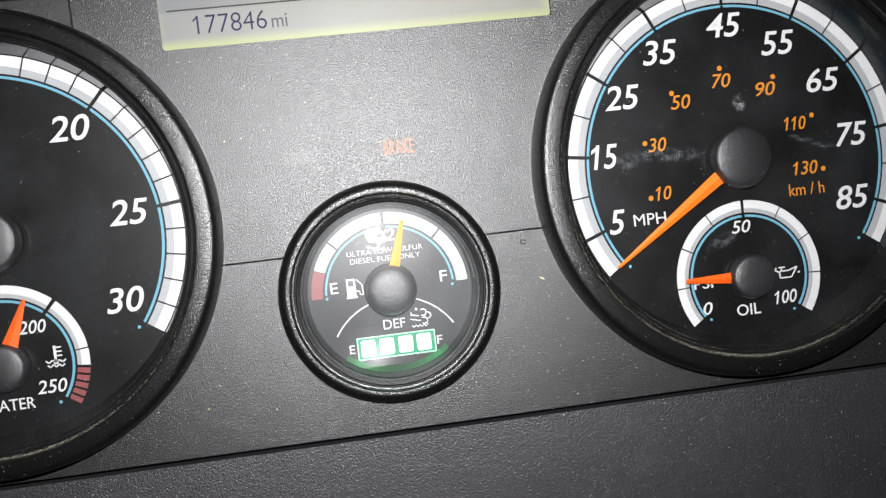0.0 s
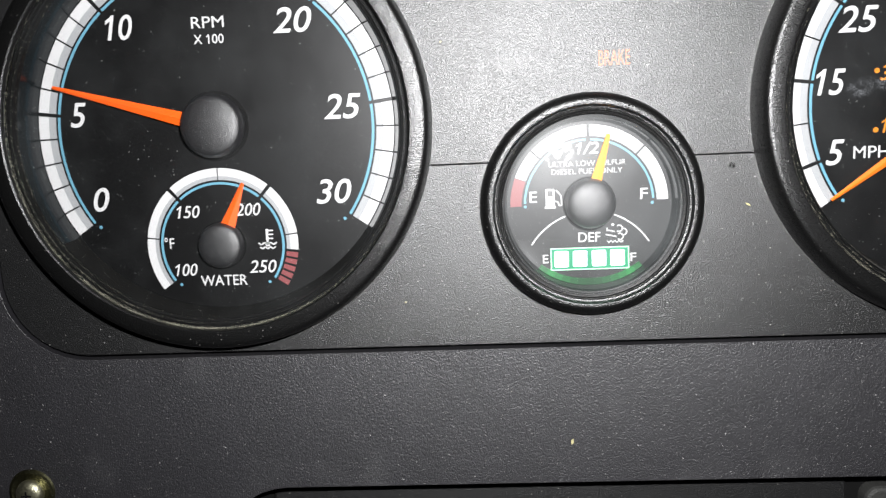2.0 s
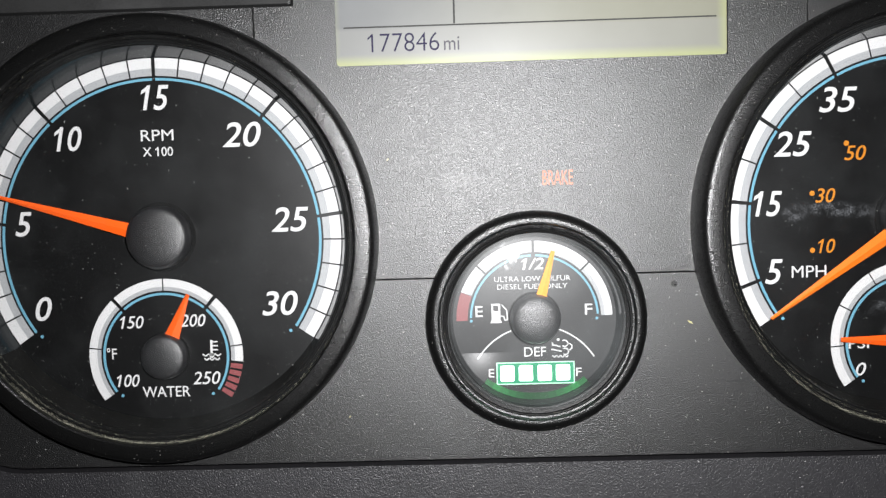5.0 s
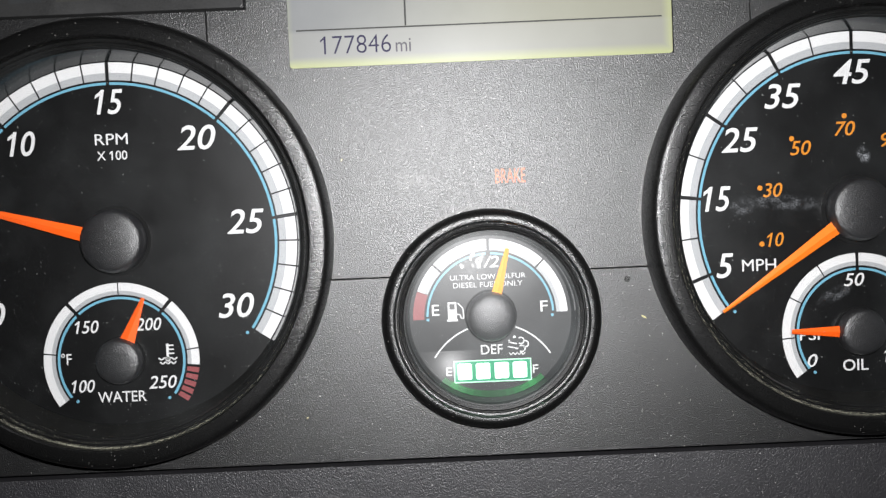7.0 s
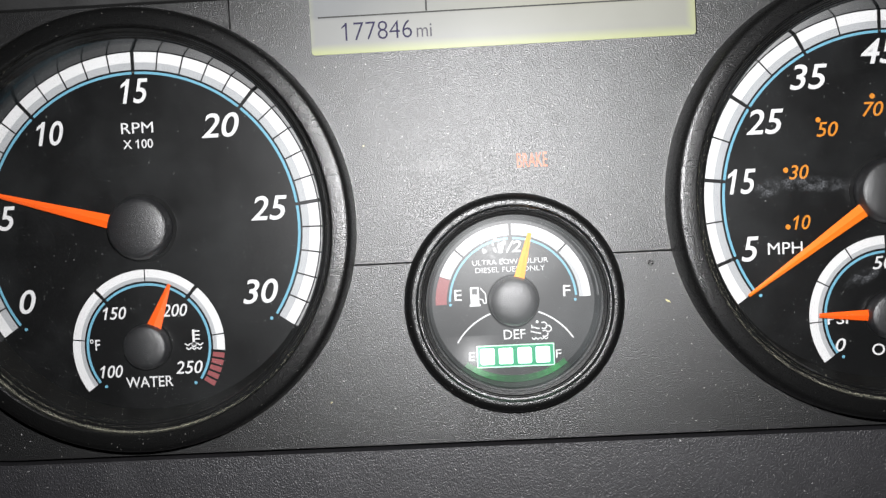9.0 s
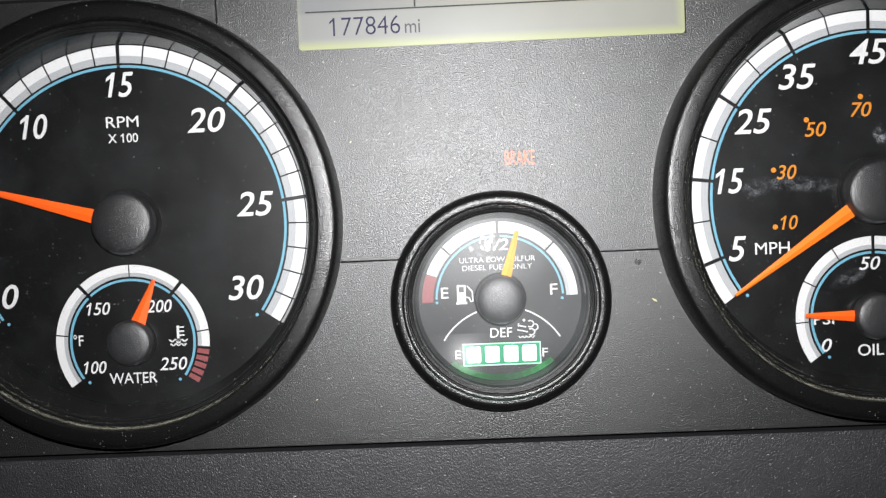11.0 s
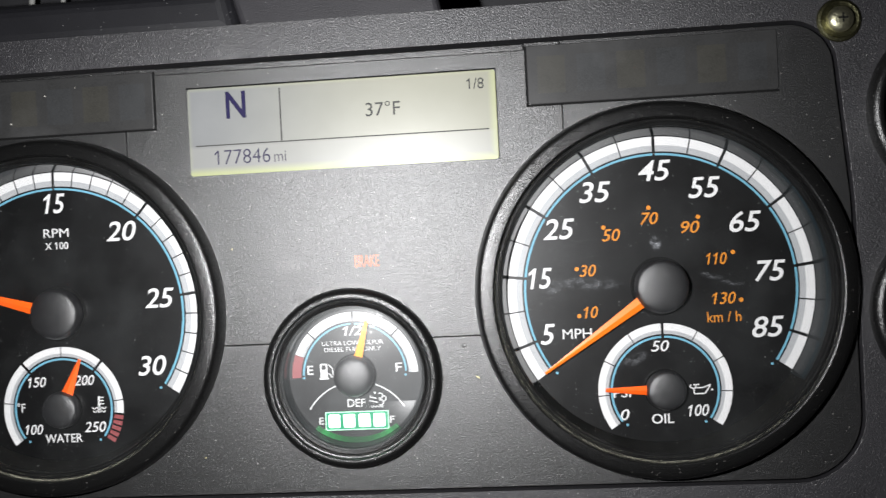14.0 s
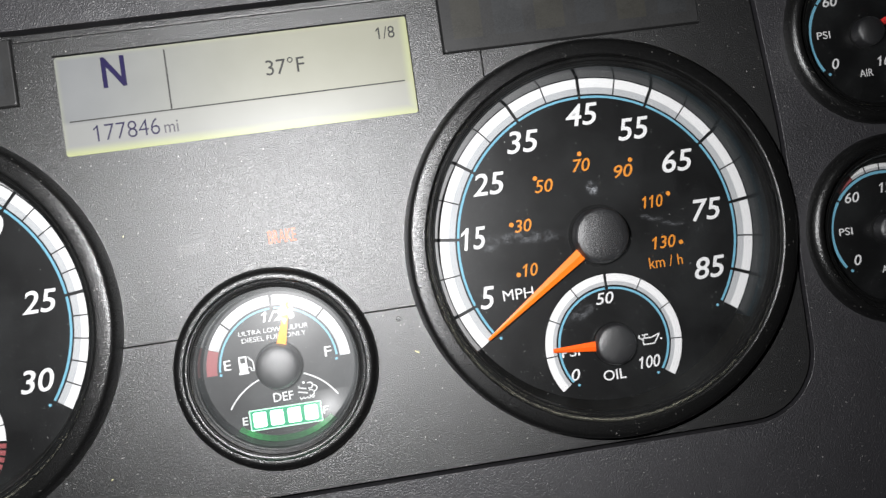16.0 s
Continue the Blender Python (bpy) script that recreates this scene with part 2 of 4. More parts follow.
# the panel's pale dust specks also stand in for sparkle on its grain
PANEL = surface("moulded_panel_plastic", (0.0016, 0.0016, 0.0018), 0.41, grain=0.58, grain_size=0.32, mottle=0.3, dust=0.13, dust_size=1.0, dust_colour=(0.34, 0.33, 0.31), smear=0.02, spec=1.0, ior=1.6, octaves=1.0)
SURROUND = surface("leathergrain_dash_plastic", (0.0100, 0.0094, 0.0114), 0.45, grain=0.72, grain_size=0.38, mottle=0.35, dust=0.40, dust_size=0.9, dust_colour=(0.24, 0.23, 0.22), smear=0.16, stretch=(1.1, 0.85, 1.0), spec=1.0, ior=1.58, fleck=1.9)
BEZEL = surface("black_bezel_plastic", (0.002, 0.002, 0.002), 0.30, grain=0.44, grain_size=0.28, dust=0.34, dust_size=0.8, dust_colour=(0.24, 0.23, 0.22), spec=0.68, ior=1.52, octaves=0.8)
RIBS = surface("dusty_black_rib_plastic", (0.003, 0.003, 0.003), 0.36, grain=0.3, grain_size=0.5, dust=0.45, dust_size=0.5, dust_colour=(0.22, 0.21, 0.16), spec=0.18)
WALL = surface("glossy_black_wall_plastic", (0.008, 0.010, 0.011), 0.14, dust=0.22, dust_size=0.8, dust_colour=(0.20, 0.19, 0.16), spec=0.44)
DIAL_SATIN = surface("grey_black_dial_print", (0.006, 0.006, 0.0065), 0.50, grain=0.1, grain_size=0.4, dust=0.14, dust_size=1.0, dust_colour=(0.22, 0.23, 0.22), spec=0.55)
DIAL = surface("satin_black_dial_print", (0.0010, 0.0011, 0.0013), 0.37, grain=0.06, grain_size=0.3, dust=0.16, dust_size=1.0, dust_colour=(0.22, 0.23, 0.22), spec=0.72)
HUB = surface("grained_black_hub_plastic", (0.005, 0.005, 0.006), 0.40, grain=0.65, grain_size=0.25, dust=0.2, dust_size=0.7, dust_colour=(0.28, 0.28, 0.27), spec=1.0, ior=1.58, octaves=0.8)
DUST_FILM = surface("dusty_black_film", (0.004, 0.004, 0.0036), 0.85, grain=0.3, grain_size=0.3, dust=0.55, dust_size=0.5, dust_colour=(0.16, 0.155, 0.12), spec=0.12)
GAP = surface("black_gap", (0.003, 0.003, 0.003), 0.8, spec=0.2)
STRIP = surface("smoked_indicator_strip", (0.024, 0.024, 0.024), 0.42, mottle=0.3, grain=0.05, grain_size=0.3, dust=0.03, smear=0.2)
TELLTALE = [surface("unlit_telltale_" + tone, shade, 0.42, mottle=0.3, grain=0.05, grain_size=0.3, smear=0.2) for tone, shade in (("olive", (0.029, 0.028, 0.024)), ("grey", (0.026, 0.027, 0.028)))]
WHITE = surface("white_dial_print", (0.67, 0.67, 0.67), 0.5, mottle=0.03)
GREY = surface("pale_grey_dial_print", (0.38, 0.39, 0.40), 0.5, mottle=0.04)
BLUE = surface("sky_blue_dial_print", (0.14, 0.36, 0.48), 0.5, mottle=0.05)
AMBER = surface("amber_dial_print", (0.62, 0.215, 0.014), 0.5, mottle=0.05)
RED = surface("dull_red_dial_print", (0.25, 0.065, 0.068), 0.5, mottle=0.08)
NEEDLE = surface("orange_pointer_plastic", (0.94, 0.115, 0.007), 0.38, mottle=0.04)
NEEDLE_RED = surface("red_pointer_plastic", (0.80, 0.035, 0.03), 0.38, mottle=0.04)
NEEDLE_MID = surface("bright_orange_pointer_plastic", (0.95, 0.195, 0.012), 0.38, mottle=0.04)
NEEDLE_YELLOW = surface("amber_pointer_plastic", (0.95, 0.36, 0.02), 0.38, mottle=0.04)
ZINC = surface("yellow_zinc_steel", (0.52, 0.50, 0.35), 0.42, metal=1.0, mottle=0.4, grain=0.25, grain_size=0.8, dust=0.25, dust_size=0.8)
ZINC_DULL = surface("tarnished_zinc_steel", (0.14, 0.135, 0.075), 0.38, metal=1.0, mottle=0.5, grain=0.3, grain_size=0.7, dust=0.4, dust_size=0.8)
CREAM = surface("dull_grey_trim_plastic", (0.03, 0.03, 0.028), 0.6, grain=0.3, grain_size=0.7)
CAB = surface("dark_cab_trim", (0.03, 0.03, 0.033), 0.8)
HOUSING = surface("purplish_grey_housing_plastic", (0.022, 0.021, 0.024), 0.5, mottle=0.25, grain=0.3, grain_size=0.5, dust=0.1, dust_size=1.2, dust_colour=(0.2, 0.2, 0.2))
WIRE = surface("pale_wire_sheath", (0.40, 0.40, 0.38), 0.5, mottle=0.15)
TRAY = surface("smooth_dark_tray_plastic", (0.008, 0.008, 0.010), 0.5, grain=0.2, grain_size=0.4, dust=0.2, dust_size=1.2, dust_colour=(0.2, 0.2, 0.2))
CRUMB = surface("dry_dust_crumb", (0.33, 0.32, 0.25), 0.9, mottle=0.4)
LINT = surface("pale_lint", (0.42, 0.42, 0.41), 0.9)
FLAKE = surface("straw_flake", (0.52, 0.47, 0.24), 0.8)
INK = surface("lcd_black_ink", (0.022, 0.019, 0.052), 0.6, spec=0.2)
INK_GREY = surface("lcd_grey_ink", (0.042, 0.042, 0.040), 0.6, spec=0.2)
INK_PALE = surface("lcd_pale_ink", (0.085, 0.080, 0.095), 0.6, spec=0.2)
INK_BLUE = surface("lcd_indigo_ink", (0.010, 0.007, 0.044), 0.6, spec=0.2)
LED_CELL = glowing("lit_led_cell", (0.8, 0.9, 0.85), (0.50, 1.0, 0.68), 2.2)
LED_FRAME = glowing("green_led_frame", (0.01, 0.12, 0.06), (0.0, 0.50, 0.22), 0.55)
LED_LINE = glowing("green_white_led_outline", (0.5, 0.8, 0.6), (0.25, 1.0, 0.5), 0.45)
# emission that stands in for the bar's green light on the rim
RIM_GLOW = [glowing("green_rim_glow", (0.005, 0.04, 0.012), (0.0, 0.42, 0.07), 0.06 + 0.8 * (abs(k - 6) / 6) ** 2 - (0.55 if k in (0, 12) else 0)) for k in range(13)]
UNLIT = surface("unlit_legend_plastic", (0.012, 0.012, 0.011), 0.40, grain=0.55, grain_size=0.30, spec=1.0, ior=1.6)
BRAKE_RED = glowing("red_warning_legend", (0.34, 0.11, 0.08), (1.0, 0.37, 0.23), 0.88, 0.6)
LENS = lens_plastic("clear_gauge_lens", 0.0005, 0.009)
# the small lens's pale film also stands in for the torch's milky glare
LENS_SMALL = lens_plastic("hazed_small_gauge_lens", 0.013, 0.045, 1.08, 0.10, 0.22, 0.011)
GLARE_PANE = lens_plastic("clear_glare_pane", 0.0, 0.0, 1.038, 0.14)


def smudge_film(name, most):
    """A thin grainy film of grease that fades out towards its edge."""
    mat = bpy.data.materials.new(name)
    mat.use_nodes = True
    N, K = mat.node_tree.nodes, mat.node_tree.links
    N.clear()
    out, mix = N.new("ShaderNodeOutputMaterial"), N.new("ShaderNodeMixShader")
    clear, film = N.new("ShaderNodeBsdfTransparent"), N.new("ShaderNodeBsdfDiffuse")
    film.inputs[0].default_value = (0.60, 0.62, 0.66, 1)
    co = N.new("ShaderNodeTexCoord")

    def ramp(src, p0, p1, v0, v1):
        n = N.new("ShaderNodeMapRange")
        n.interpolation_type = "SMOOTHSTEP"
        for i, v in enumerate((p0, p1, v0, v1)):
            n.inputs[i + 1].default_value = v
        K.new(src, n.inputs[0])
        return n.outputs[0]

    def times(a, b):
        n = N.new("ShaderNodeMath")
        n.operation = "MULTIPLY"
        K.new(a, n.inputs[0])
        K.new(b, n.inputs[1])
        return n.outputs[0]

    level = None
    for scale, p0, p1 in ((420, 0.36, 0.72), (2200, 0.34, 0.70)):
        tex = N.new("ShaderNodeTexNoise")
        tex.inputs["Scale"].default_value, tex.inputs["Detail"].default_value = scale, 4
        K.new(co.outputs["Object"], tex.inputs["Vector"])
        r = ramp(tex.outputs["Fac"], p0, p1, 0.0, 1.0)
        level = r if level is None else times(level, r)
    far = N.new("ShaderNodeVectorMath")
    far.operation = "DISTANCE"
    flat = N.new("ShaderNodeVectorMath")
    flat.operation = "MULTIPLY"
    K.new(co.outputs["Generated"], flat.inputs[0])
    flat.inputs[1].default_value = (1, 1, 0)
    K.new(flat.outputs[0], far.inputs[0])
    far.inputs[1].default_value = (0.5, 0.5, 0)
    level = times(level, ramp(far.outputs["Value"], 0.12, 0.48, most, 0.0))
    K.new(level, mix.inputs[0])
    K.new(clear.outputs[0], mix.inputs[1])
    K.new(film.outputs[0], mix.inputs[2])
    K.new(mix.outputs[0], out.inputs[0])
    return mat


SMUDGE = smudge_film("greasy_smudge", 0.13)
BLOB = smudge_film("dried_drop", 0.42)


def lcd_glass():
    """Backlit display: grey-white glass, edge-lit yellow-green along the rim."""
    mat = surface("backlit_lcd_glass", (0.170, 0.170, 0.160), 0.42, mottle=0.04, coat=1.0)
    nt = mat.node_tree
    N, K = nt.nodes, nt.links
    b = N["Principled BSDF"]
    b.inputs["Coat Roughness"].default_value = 0.25
    co, sep = N.new("ShaderNodeTexCoord"), N.new("ShaderNodeSeparateXYZ")
    K.new(co.outputs["Generated"], sep.inputs[0])
    def ramp(src, p0, p1, v0, v1):
        n = N.new("ShaderNodeMapRange")
        n.interpolation_type = "SMOOTHSTEP"
        for i, v in enumerate((p0, p1, v0, v1)):
            n.inputs[i + 1].default_value = v
        K.new(src, n.inputs[0])
        return n.outputs[0]

    def blend(fac, one, two):
        n = N.new("ShaderNodeMix")
        n.data_type = "RGBA"
        K.new(fac, n.inputs[0])
        for i, c in ((6, one), (7, two)):
            if isinstance(c, tuple):
                n.inputs[i].default_value = (*c, 1)
            else:
                K.new(c, n.inputs[i])
        return n

    across, up = sep.outputs[0], sep.outputs[1]
    sides = []
    for src, p0, p1, v0, v1 in ((up, 0.0, 0.11, 1.0, 0.0), (up, 0.95, 1.0, 0.0, 0.22), (across, 0.0, 0.015, 0.18, 0.0), (across, 0.97, 1.0, 0.0, 0.7)):
        sides.append(ramp(src, p0, p1, v0, v1))
    mx = sides[0]
    for other in sides[1:]:
        m = N.new("ShaderNodeMath")
        m.operation = "MAXIMUM"
        K.new(mx, m.inputs[0])
        K.new(other, m.inputs[1])
        mx = m.outputs[0]
    field = blend(ramp(across, 0.0, 0.75, 0.0, 1.0), (0.012, 0.022, 0.045), (0.105, 0.102, 0.026))
    # extra emission in the lower strip stands in for glare on the glass
    low = blend(ramp(up, 0.30, 0.36, 0.55, 0.0), field.outputs[2], (0.15, 0.15, 0.14))
    col = blend(mx, low.outputs[2], (0.30, 0.34, 0.035))
    K.new(col.outputs[2], b.inputs["Emission Color"])
    b.inputs["Emission Strength"].default_value = 1.0
    return mat


LCD = lcd_glass()

# ---- the dash: surround, recessed panel, seams ----
FLAT = on_dash(0, 0)
TACH, SPEEDO, FUEL, AIR = (-105.3, 25.8), (105.6, 25.8), (0.1, 0.6), ((203.5, 80.0), (201.5, 15.6))
PLATE = [(-164.6, 110.5, 14), (162.4, 110.5, 14), (166.9, 52, 90), (167.1, -38.2, 21), (-170.5, -38.2, 24), (-169.3, 52, 90)]


def grown(corners, d):
    """The plate's outline, set out by d all round."""
    return [(x + math.copysign(d, x), y + (d if y > 100 else -d if y < 0 else 0), r + d) for x, y, r in corners]


def dash_surround():
    """The moulded dash round the gauge panel, with the opening for the panel and the notch below."""
    hole = rounded(grown(PLATE, 1.25), 10)
    notch = [(-300, 123.5, 2), (300, 123.5, 2), (300, -150, 2), (112, -150, 0), (112, -79.8, 16), (-112, -79.8, 22), (-112, -150, 0), (-300, -150, 2)]
    outer = rounded(notch, 8)
    openings = [[(cx + 25.2 * math.cos(t * math.pi / 32), cy + 25.2 * math.sin(t * math.pi / 32)) for t in range(64)] for cx, cy in AIR]
    return sheet([outer, hole, *openings], -7.6, 0.6, 0.08, 1)


solid("dash_surround", dash_surround(), SURROUND, FLAT, "dark grey leather-grained plastic dash round the gauges", "dashboard", kind="structure")
backing = box(-300, 300, -150, 123, -16, -9)
solid("panel_backing", backing, GAP, FLAT, "black backing behind the dash openings", "backing", kind="structure")

cluster = thing("instrument_panel", FLAT, "charcoal moulded plastic instrument panel with fine grain and dust", "instrument panel")
SEAM_Y, SEAM_X = 13.1, 75.6


def round_cut(c, r, p, q, way):
    """Points along the circle (c, r) from the bearing of p to that of q, anticlockwise (way 1) or clockwise (-1)."""
    a, b = (math.atan2(t[1] - c[1], t[0] - c[0]) for t in (p, q))
    turn = (b - a) * way % (2 * math.pi)
    n = max(4, int(turn * 20))
    return [(c[0] + r * math.cos(a + way * turn * k / n), c[1] + r * math.sin(a + way * turn * k / n)) for k in range(n + 1)]


def seam_points(x, y):
    """Where the seams (upright at x, level at y) meet the rims of the gauge openings."""
    up = [(c[0] + math.copysign(abs(abs(c[0]) - x), -c[0]), c[1] + math.sqrt(57.0 ** 2 - (abs(c[0]) - x) ** 2)) for c in (TACH, SPEEDO)]
    big = math.sqrt(57.0 ** 2 - (TACH[1] - y) ** 2)
    small = math.sqrt(27.4 ** 2 - (FUEL[1] - y) ** 2)
    return up[0], (TACH[0] + big, y), (FUEL[0] - small, y), (FUEL[0] + small, y), (SPEEDO[0] - big, y), up[1]


a, b, c, d, e, f = seam_points(SEAM_X, SEAM_Y)
rim_out = rounded(PLATE, 10)
k = next(i for i, p in enumerate(rim_out) if p[0] > 0)
round_edge = rim_out[k:] + rim_out[:k]
outer_pts = ([(-SEAM_X, 110.5)] + round_cut(TACH, 57.0, a, b, 1) + round_cut(FUEL, 27.4, c, d, 1) + round_cut(SPEEDO, 57.0, e, f, 1)
             + [(SEAM_X, 110.5)] + round_edge)
part("outer_panel", sheet([outer_pts], -3.0, 0.0, 0.15, 1), PANEL, cluster)
g = 0.2
a, b, c, d, e, f = seam_points(SEAM_X - g, SEAM_Y + g)
centre = [(-SEAM_X + g, 110.45)] + round_cut(TACH, 57.0, a, b, -1) + round_cut(FUEL, 27.4, c, d, -1) + round_cut(SPEEDO, 57.0, e, f, -1) + [(SEAM_X - g, 110.45)]
part("centre_panel", sheet([centre], -3.0, -0.02, 0.15, 1), PANEL, cluster)
part("top_rail", slab([(-64, 107.9), (63.5, 107.9), (63.5, 110.2), (-64, 110.2)], -0.1, 0.8, 0.4), PANEL, cluster)
for side in (-1, 1):
    x0, x1 = (64.4, 146.0) if side > 0 else (-146.0, -65.0)
    part("indicator_strip", slab(rounded([(x0, 89.7, 1), (x1, 89.7, 1), (x1, 109.3, 0.6), (x0, 109.3, 0.6)], 4), -0.4, 0.45, 0.25), STRIP, cluster, "smoked dark blank warning-light strip")
    for k in range(6):
        cx = x0 + 8.0 + 13.1 * k
        part("telltale", box(cx - 4.6, cx + 4.6, 93.2, 105.6, 0.2, 0.456, 0), TELLTALE[k % 2], cluster, "unlit telltale in the smoked strip")
    groove = bmesh.new()
    box(x0 - 0.7, x1 + 0.2, 89.0, 89.7, -0.3, 0.06, 0, groove)
    ex = x0 if side > 0 else x1
    box(ex - 0.75 if side > 0 else ex, ex if side > 0 else ex + 0.75, 89.0, 109.5, -0.3, 0.06, 0, groove)
    part("strip_gap", groove, GAP, cluster)
unlit = bmesh.new()
for k in range(5):
    box(-24.6 + 1.75 * k, -23.3 + 1.75 * k, 38.3, 41.6, -0.1, 0.012, 0, unlit)
part("unlit_legend", unlit, UNLIT, cluster, "faint unlit warning legend")
part("warning_legend", words("BRAKE", 7.0, 40.2, 4.0, 8.4, -0.03, bold=0.0), BRAKE_RED, cluster, "lit red BRAKE warning legend")

# ---- the display ----
display = thing("message_display", on_dash(0, 0), "backlit pale grey LCD with dark figures and yellow-green rim", "display")
part("glass", slab(rounded([(-52.9, 72.3, 0.9), (53.6, 72.3, 0.9), (53.6, 102.4, 0.9), (-52.9, 102.4, 0.9)], 4), -0.5, 0.10, 0.08), LCD, display)
# black strips that stand in for the lip's shadow beside the glass
rim = bmesh.new()
box(-53.2, 53.9, 102.4, 102.9, -0.2, 0.25, 0, rim)
box(53.6, 53.9, 72.2, 102.4, -0.2, 0.2, 0, rim)
part("rim_shadow", rim, GAP, display)
rule = bmesh.new()
box(-20.6, -20.1, 82.9, 101.0, 0.09, 0.13, 0, rule)
box(-50.7, 50.8, 82.4, 82.8, 0.09, 0.13, 0, rule)
part("divider", rule, INK_GREY, display)
part("gear_letter", words("N", -35.9, 96.2, 9.3, 7.0, 0.09, bold=0.02), INK_BLUE, display)
part("temperature", words("37°F", 15.1, 91.7, 4.9, 11.8, 0.09), INK_GREY, display)
part("page_number", words("1/8", 46.8, 98.1, 3.7, 5.8, 0.09), INK_GREY, display)
part("odometer", words("177846", -34.4, 78.3, 5.0, 19.6, 0.09, bold=-0.012), INK, display)
part("unit", words("mi", -21.2, 77.6, 3.6, 4.2, 0.09), INK_PALE, display)


# ---- gauges ----
BIG = [(62.4, -3.2), (62.4, 0.8), (62.15, 2.4), (61.85, 4.0), (61.6, 4.9), (61.3, 5.55), (60.9, 6.0), (60.35, 6.27), (59.7, 6.38), (58.4, 6.46), (57.2, 6.52), (56.65, 6.5), (56.3, 6.2), (56.1, 5.0)]
BIG_RIBS = [(56.4, 5.1), (56.0, 4.9), (55.9, 4.2), (55.5, 4.1), (55.35, 4.7), (54.9, 4.7), (54.75, 4.1), (54.4, 4.0), (54.25, 4.4), (53.8, 4.3), (53.6, 3.7), (53.3, 3.3), (54.0, 2.6), (56.4, 2.6)]
BIG_WALL = [(53.4, 3.2), (51.45, -4.1), (56.2, -4.1), (56.2, 3.0)]
SMALL = [(30.7, -0.5), (30.7, 1.2), (30.35, 2.5), (29.75, 3.5), (28.9, 4.15), (28.0, 4.35), (27.3, 4.2), (26.9, 3.6), (26.75, 3.0), (26.3, 2.9), (26.15, 2.0)]
SMALL_RIBS = [(26.6, 2.2), (25.9, 2.1), (25.75, 1.4), (25.35, 1.3), (25.2, 1.8), (24.8, 1.7), (24.65, 1.0), (24.25, 0.9), (24.1, 1.2), (23.8, 0.6), (24.4, -0.4), (26.6, -0.4)]
SMALL_WALL = [(23.8, 0.2), (23.1, -4.1), (26.3, -4.1), (26.3, 0.0)]


def dome(r, edge, top):
    """A thin domed cover, 0.8 mm thick."""
    bulge = [(r * math.sin(k / 14 * math.pi / 2), edge + (top - edge) * (1 - (math.sin(k / 14 * math.pi / 2)) ** 2)) for k in range(15)]
    return lathe([(a, b) for a, b in bulge] + [(a, b - 0.8) for a, b in bulge[::-1]], 96, False)


def gauge_body(thing_ob, profile, ribs, wall, lens_edge, lens_top, lens, tilt=None, face=None):
    part("bezel", lathe(profile + [(profile[-1][0], profile[0][1])], 160), BEZEL, thing_ob)
    part("inner_ribs", lathe(ribs, 160), RIBS, thing_ob, "dusty black stepped rim")
    part("inner_wall", lathe(wall, 160), WALL, thing_ob, "glossy black inner wall")
    r = ribs[0][0] - 0.6
    cover = part("lens", dome(r if r > 40 else 24.6, lens_edge, lens_top), lens, thing_ob, "clear smudged plastic lens", tilt)
    cover.visible_shadow = False
    return part("dial", lathe([(0, FACE), (r, FACE), (r, FACE - 1), (0, FACE - 1)], 128, False), face or DIAL, thing_ob, "black printed dial face")


def print_on(dial, name, bm, material, label=""):
    return part(name, finish(bm), material, dial, label)


def band(dial, r_out, r_mid, r_in, edges, gaps, cx=0.0, cy=0.0, mats=None, name="band_segment"):
    """The ring of the scale in separate segments, between the angles in edges; gaps are half widths in mm."""
    for k in range(len(edges) - 1):
        a, b = edges[k], edges[k + 1]
        a -= math.degrees(gaps[k] / r_out)
        b += math.degrees(gaps[k + 1] / r_out)
        bm = bmesh.new()
        sector(bm, r_mid, r_out, a, b, FACE - 0.1, FACE + 0.10, cx, cy, 0)
        if r_mid > r_in:
            sector(bm, r_in, r_mid, a, b, FACE - 0.1, FACE + 0.08, cx, cy, 1)
        print_on(dial, name, bm, mats or [WHITE, GREY])


def arc_line(dial, r0, r1, a0, a1, cx=0.0, cy=0.0, mat=None, name="scale_line"):
    print_on(dial, name, sector(bmesh.new(), r0, r1, a0, a1, FACE - 0.1, FACE + 0.09, cx, cy), mat or BLUE)


def numerals(dial, rows, mat, shear=0.23, bold=0.009, name="numeral"):
    for body, x, y, high, wide in rows:
        print_on(dial, name, words(body, x, y, high, wide, FACE + 0.02, shear, bold), mat)


def needle(thing_ob, x, y, angle, reach, root, tip, h, mat, start=0.0):
    """A tapered pointer with a ridge along its middle."""
    bm = bmesh.new()
    c, s = math.cos(radians(angle)), math.sin(radians(angle))

    def at(u, v, w):
        return bm.verts.new(((x + u * c - v * s) * MM, (y + u * s + v * c) * MM, w * MM))
    a = [at(start, -root / 2, h), at(start, root / 2, h), at(start, 0, h + 0.7)]
    b = [at(reach, -tip / 2, h), at(reach, tip / 2, h), at(reach, 0, h + 0.35)]
    for i in range(3):
        bm.faces.new((a[i], a[(i + 1) % 3], b[(i + 1) % 3], b[i]))
    bm.faces.new(a[::-1])
    bm.faces.new(b)
    return part("needle", finish(bm), mat, thing_ob)


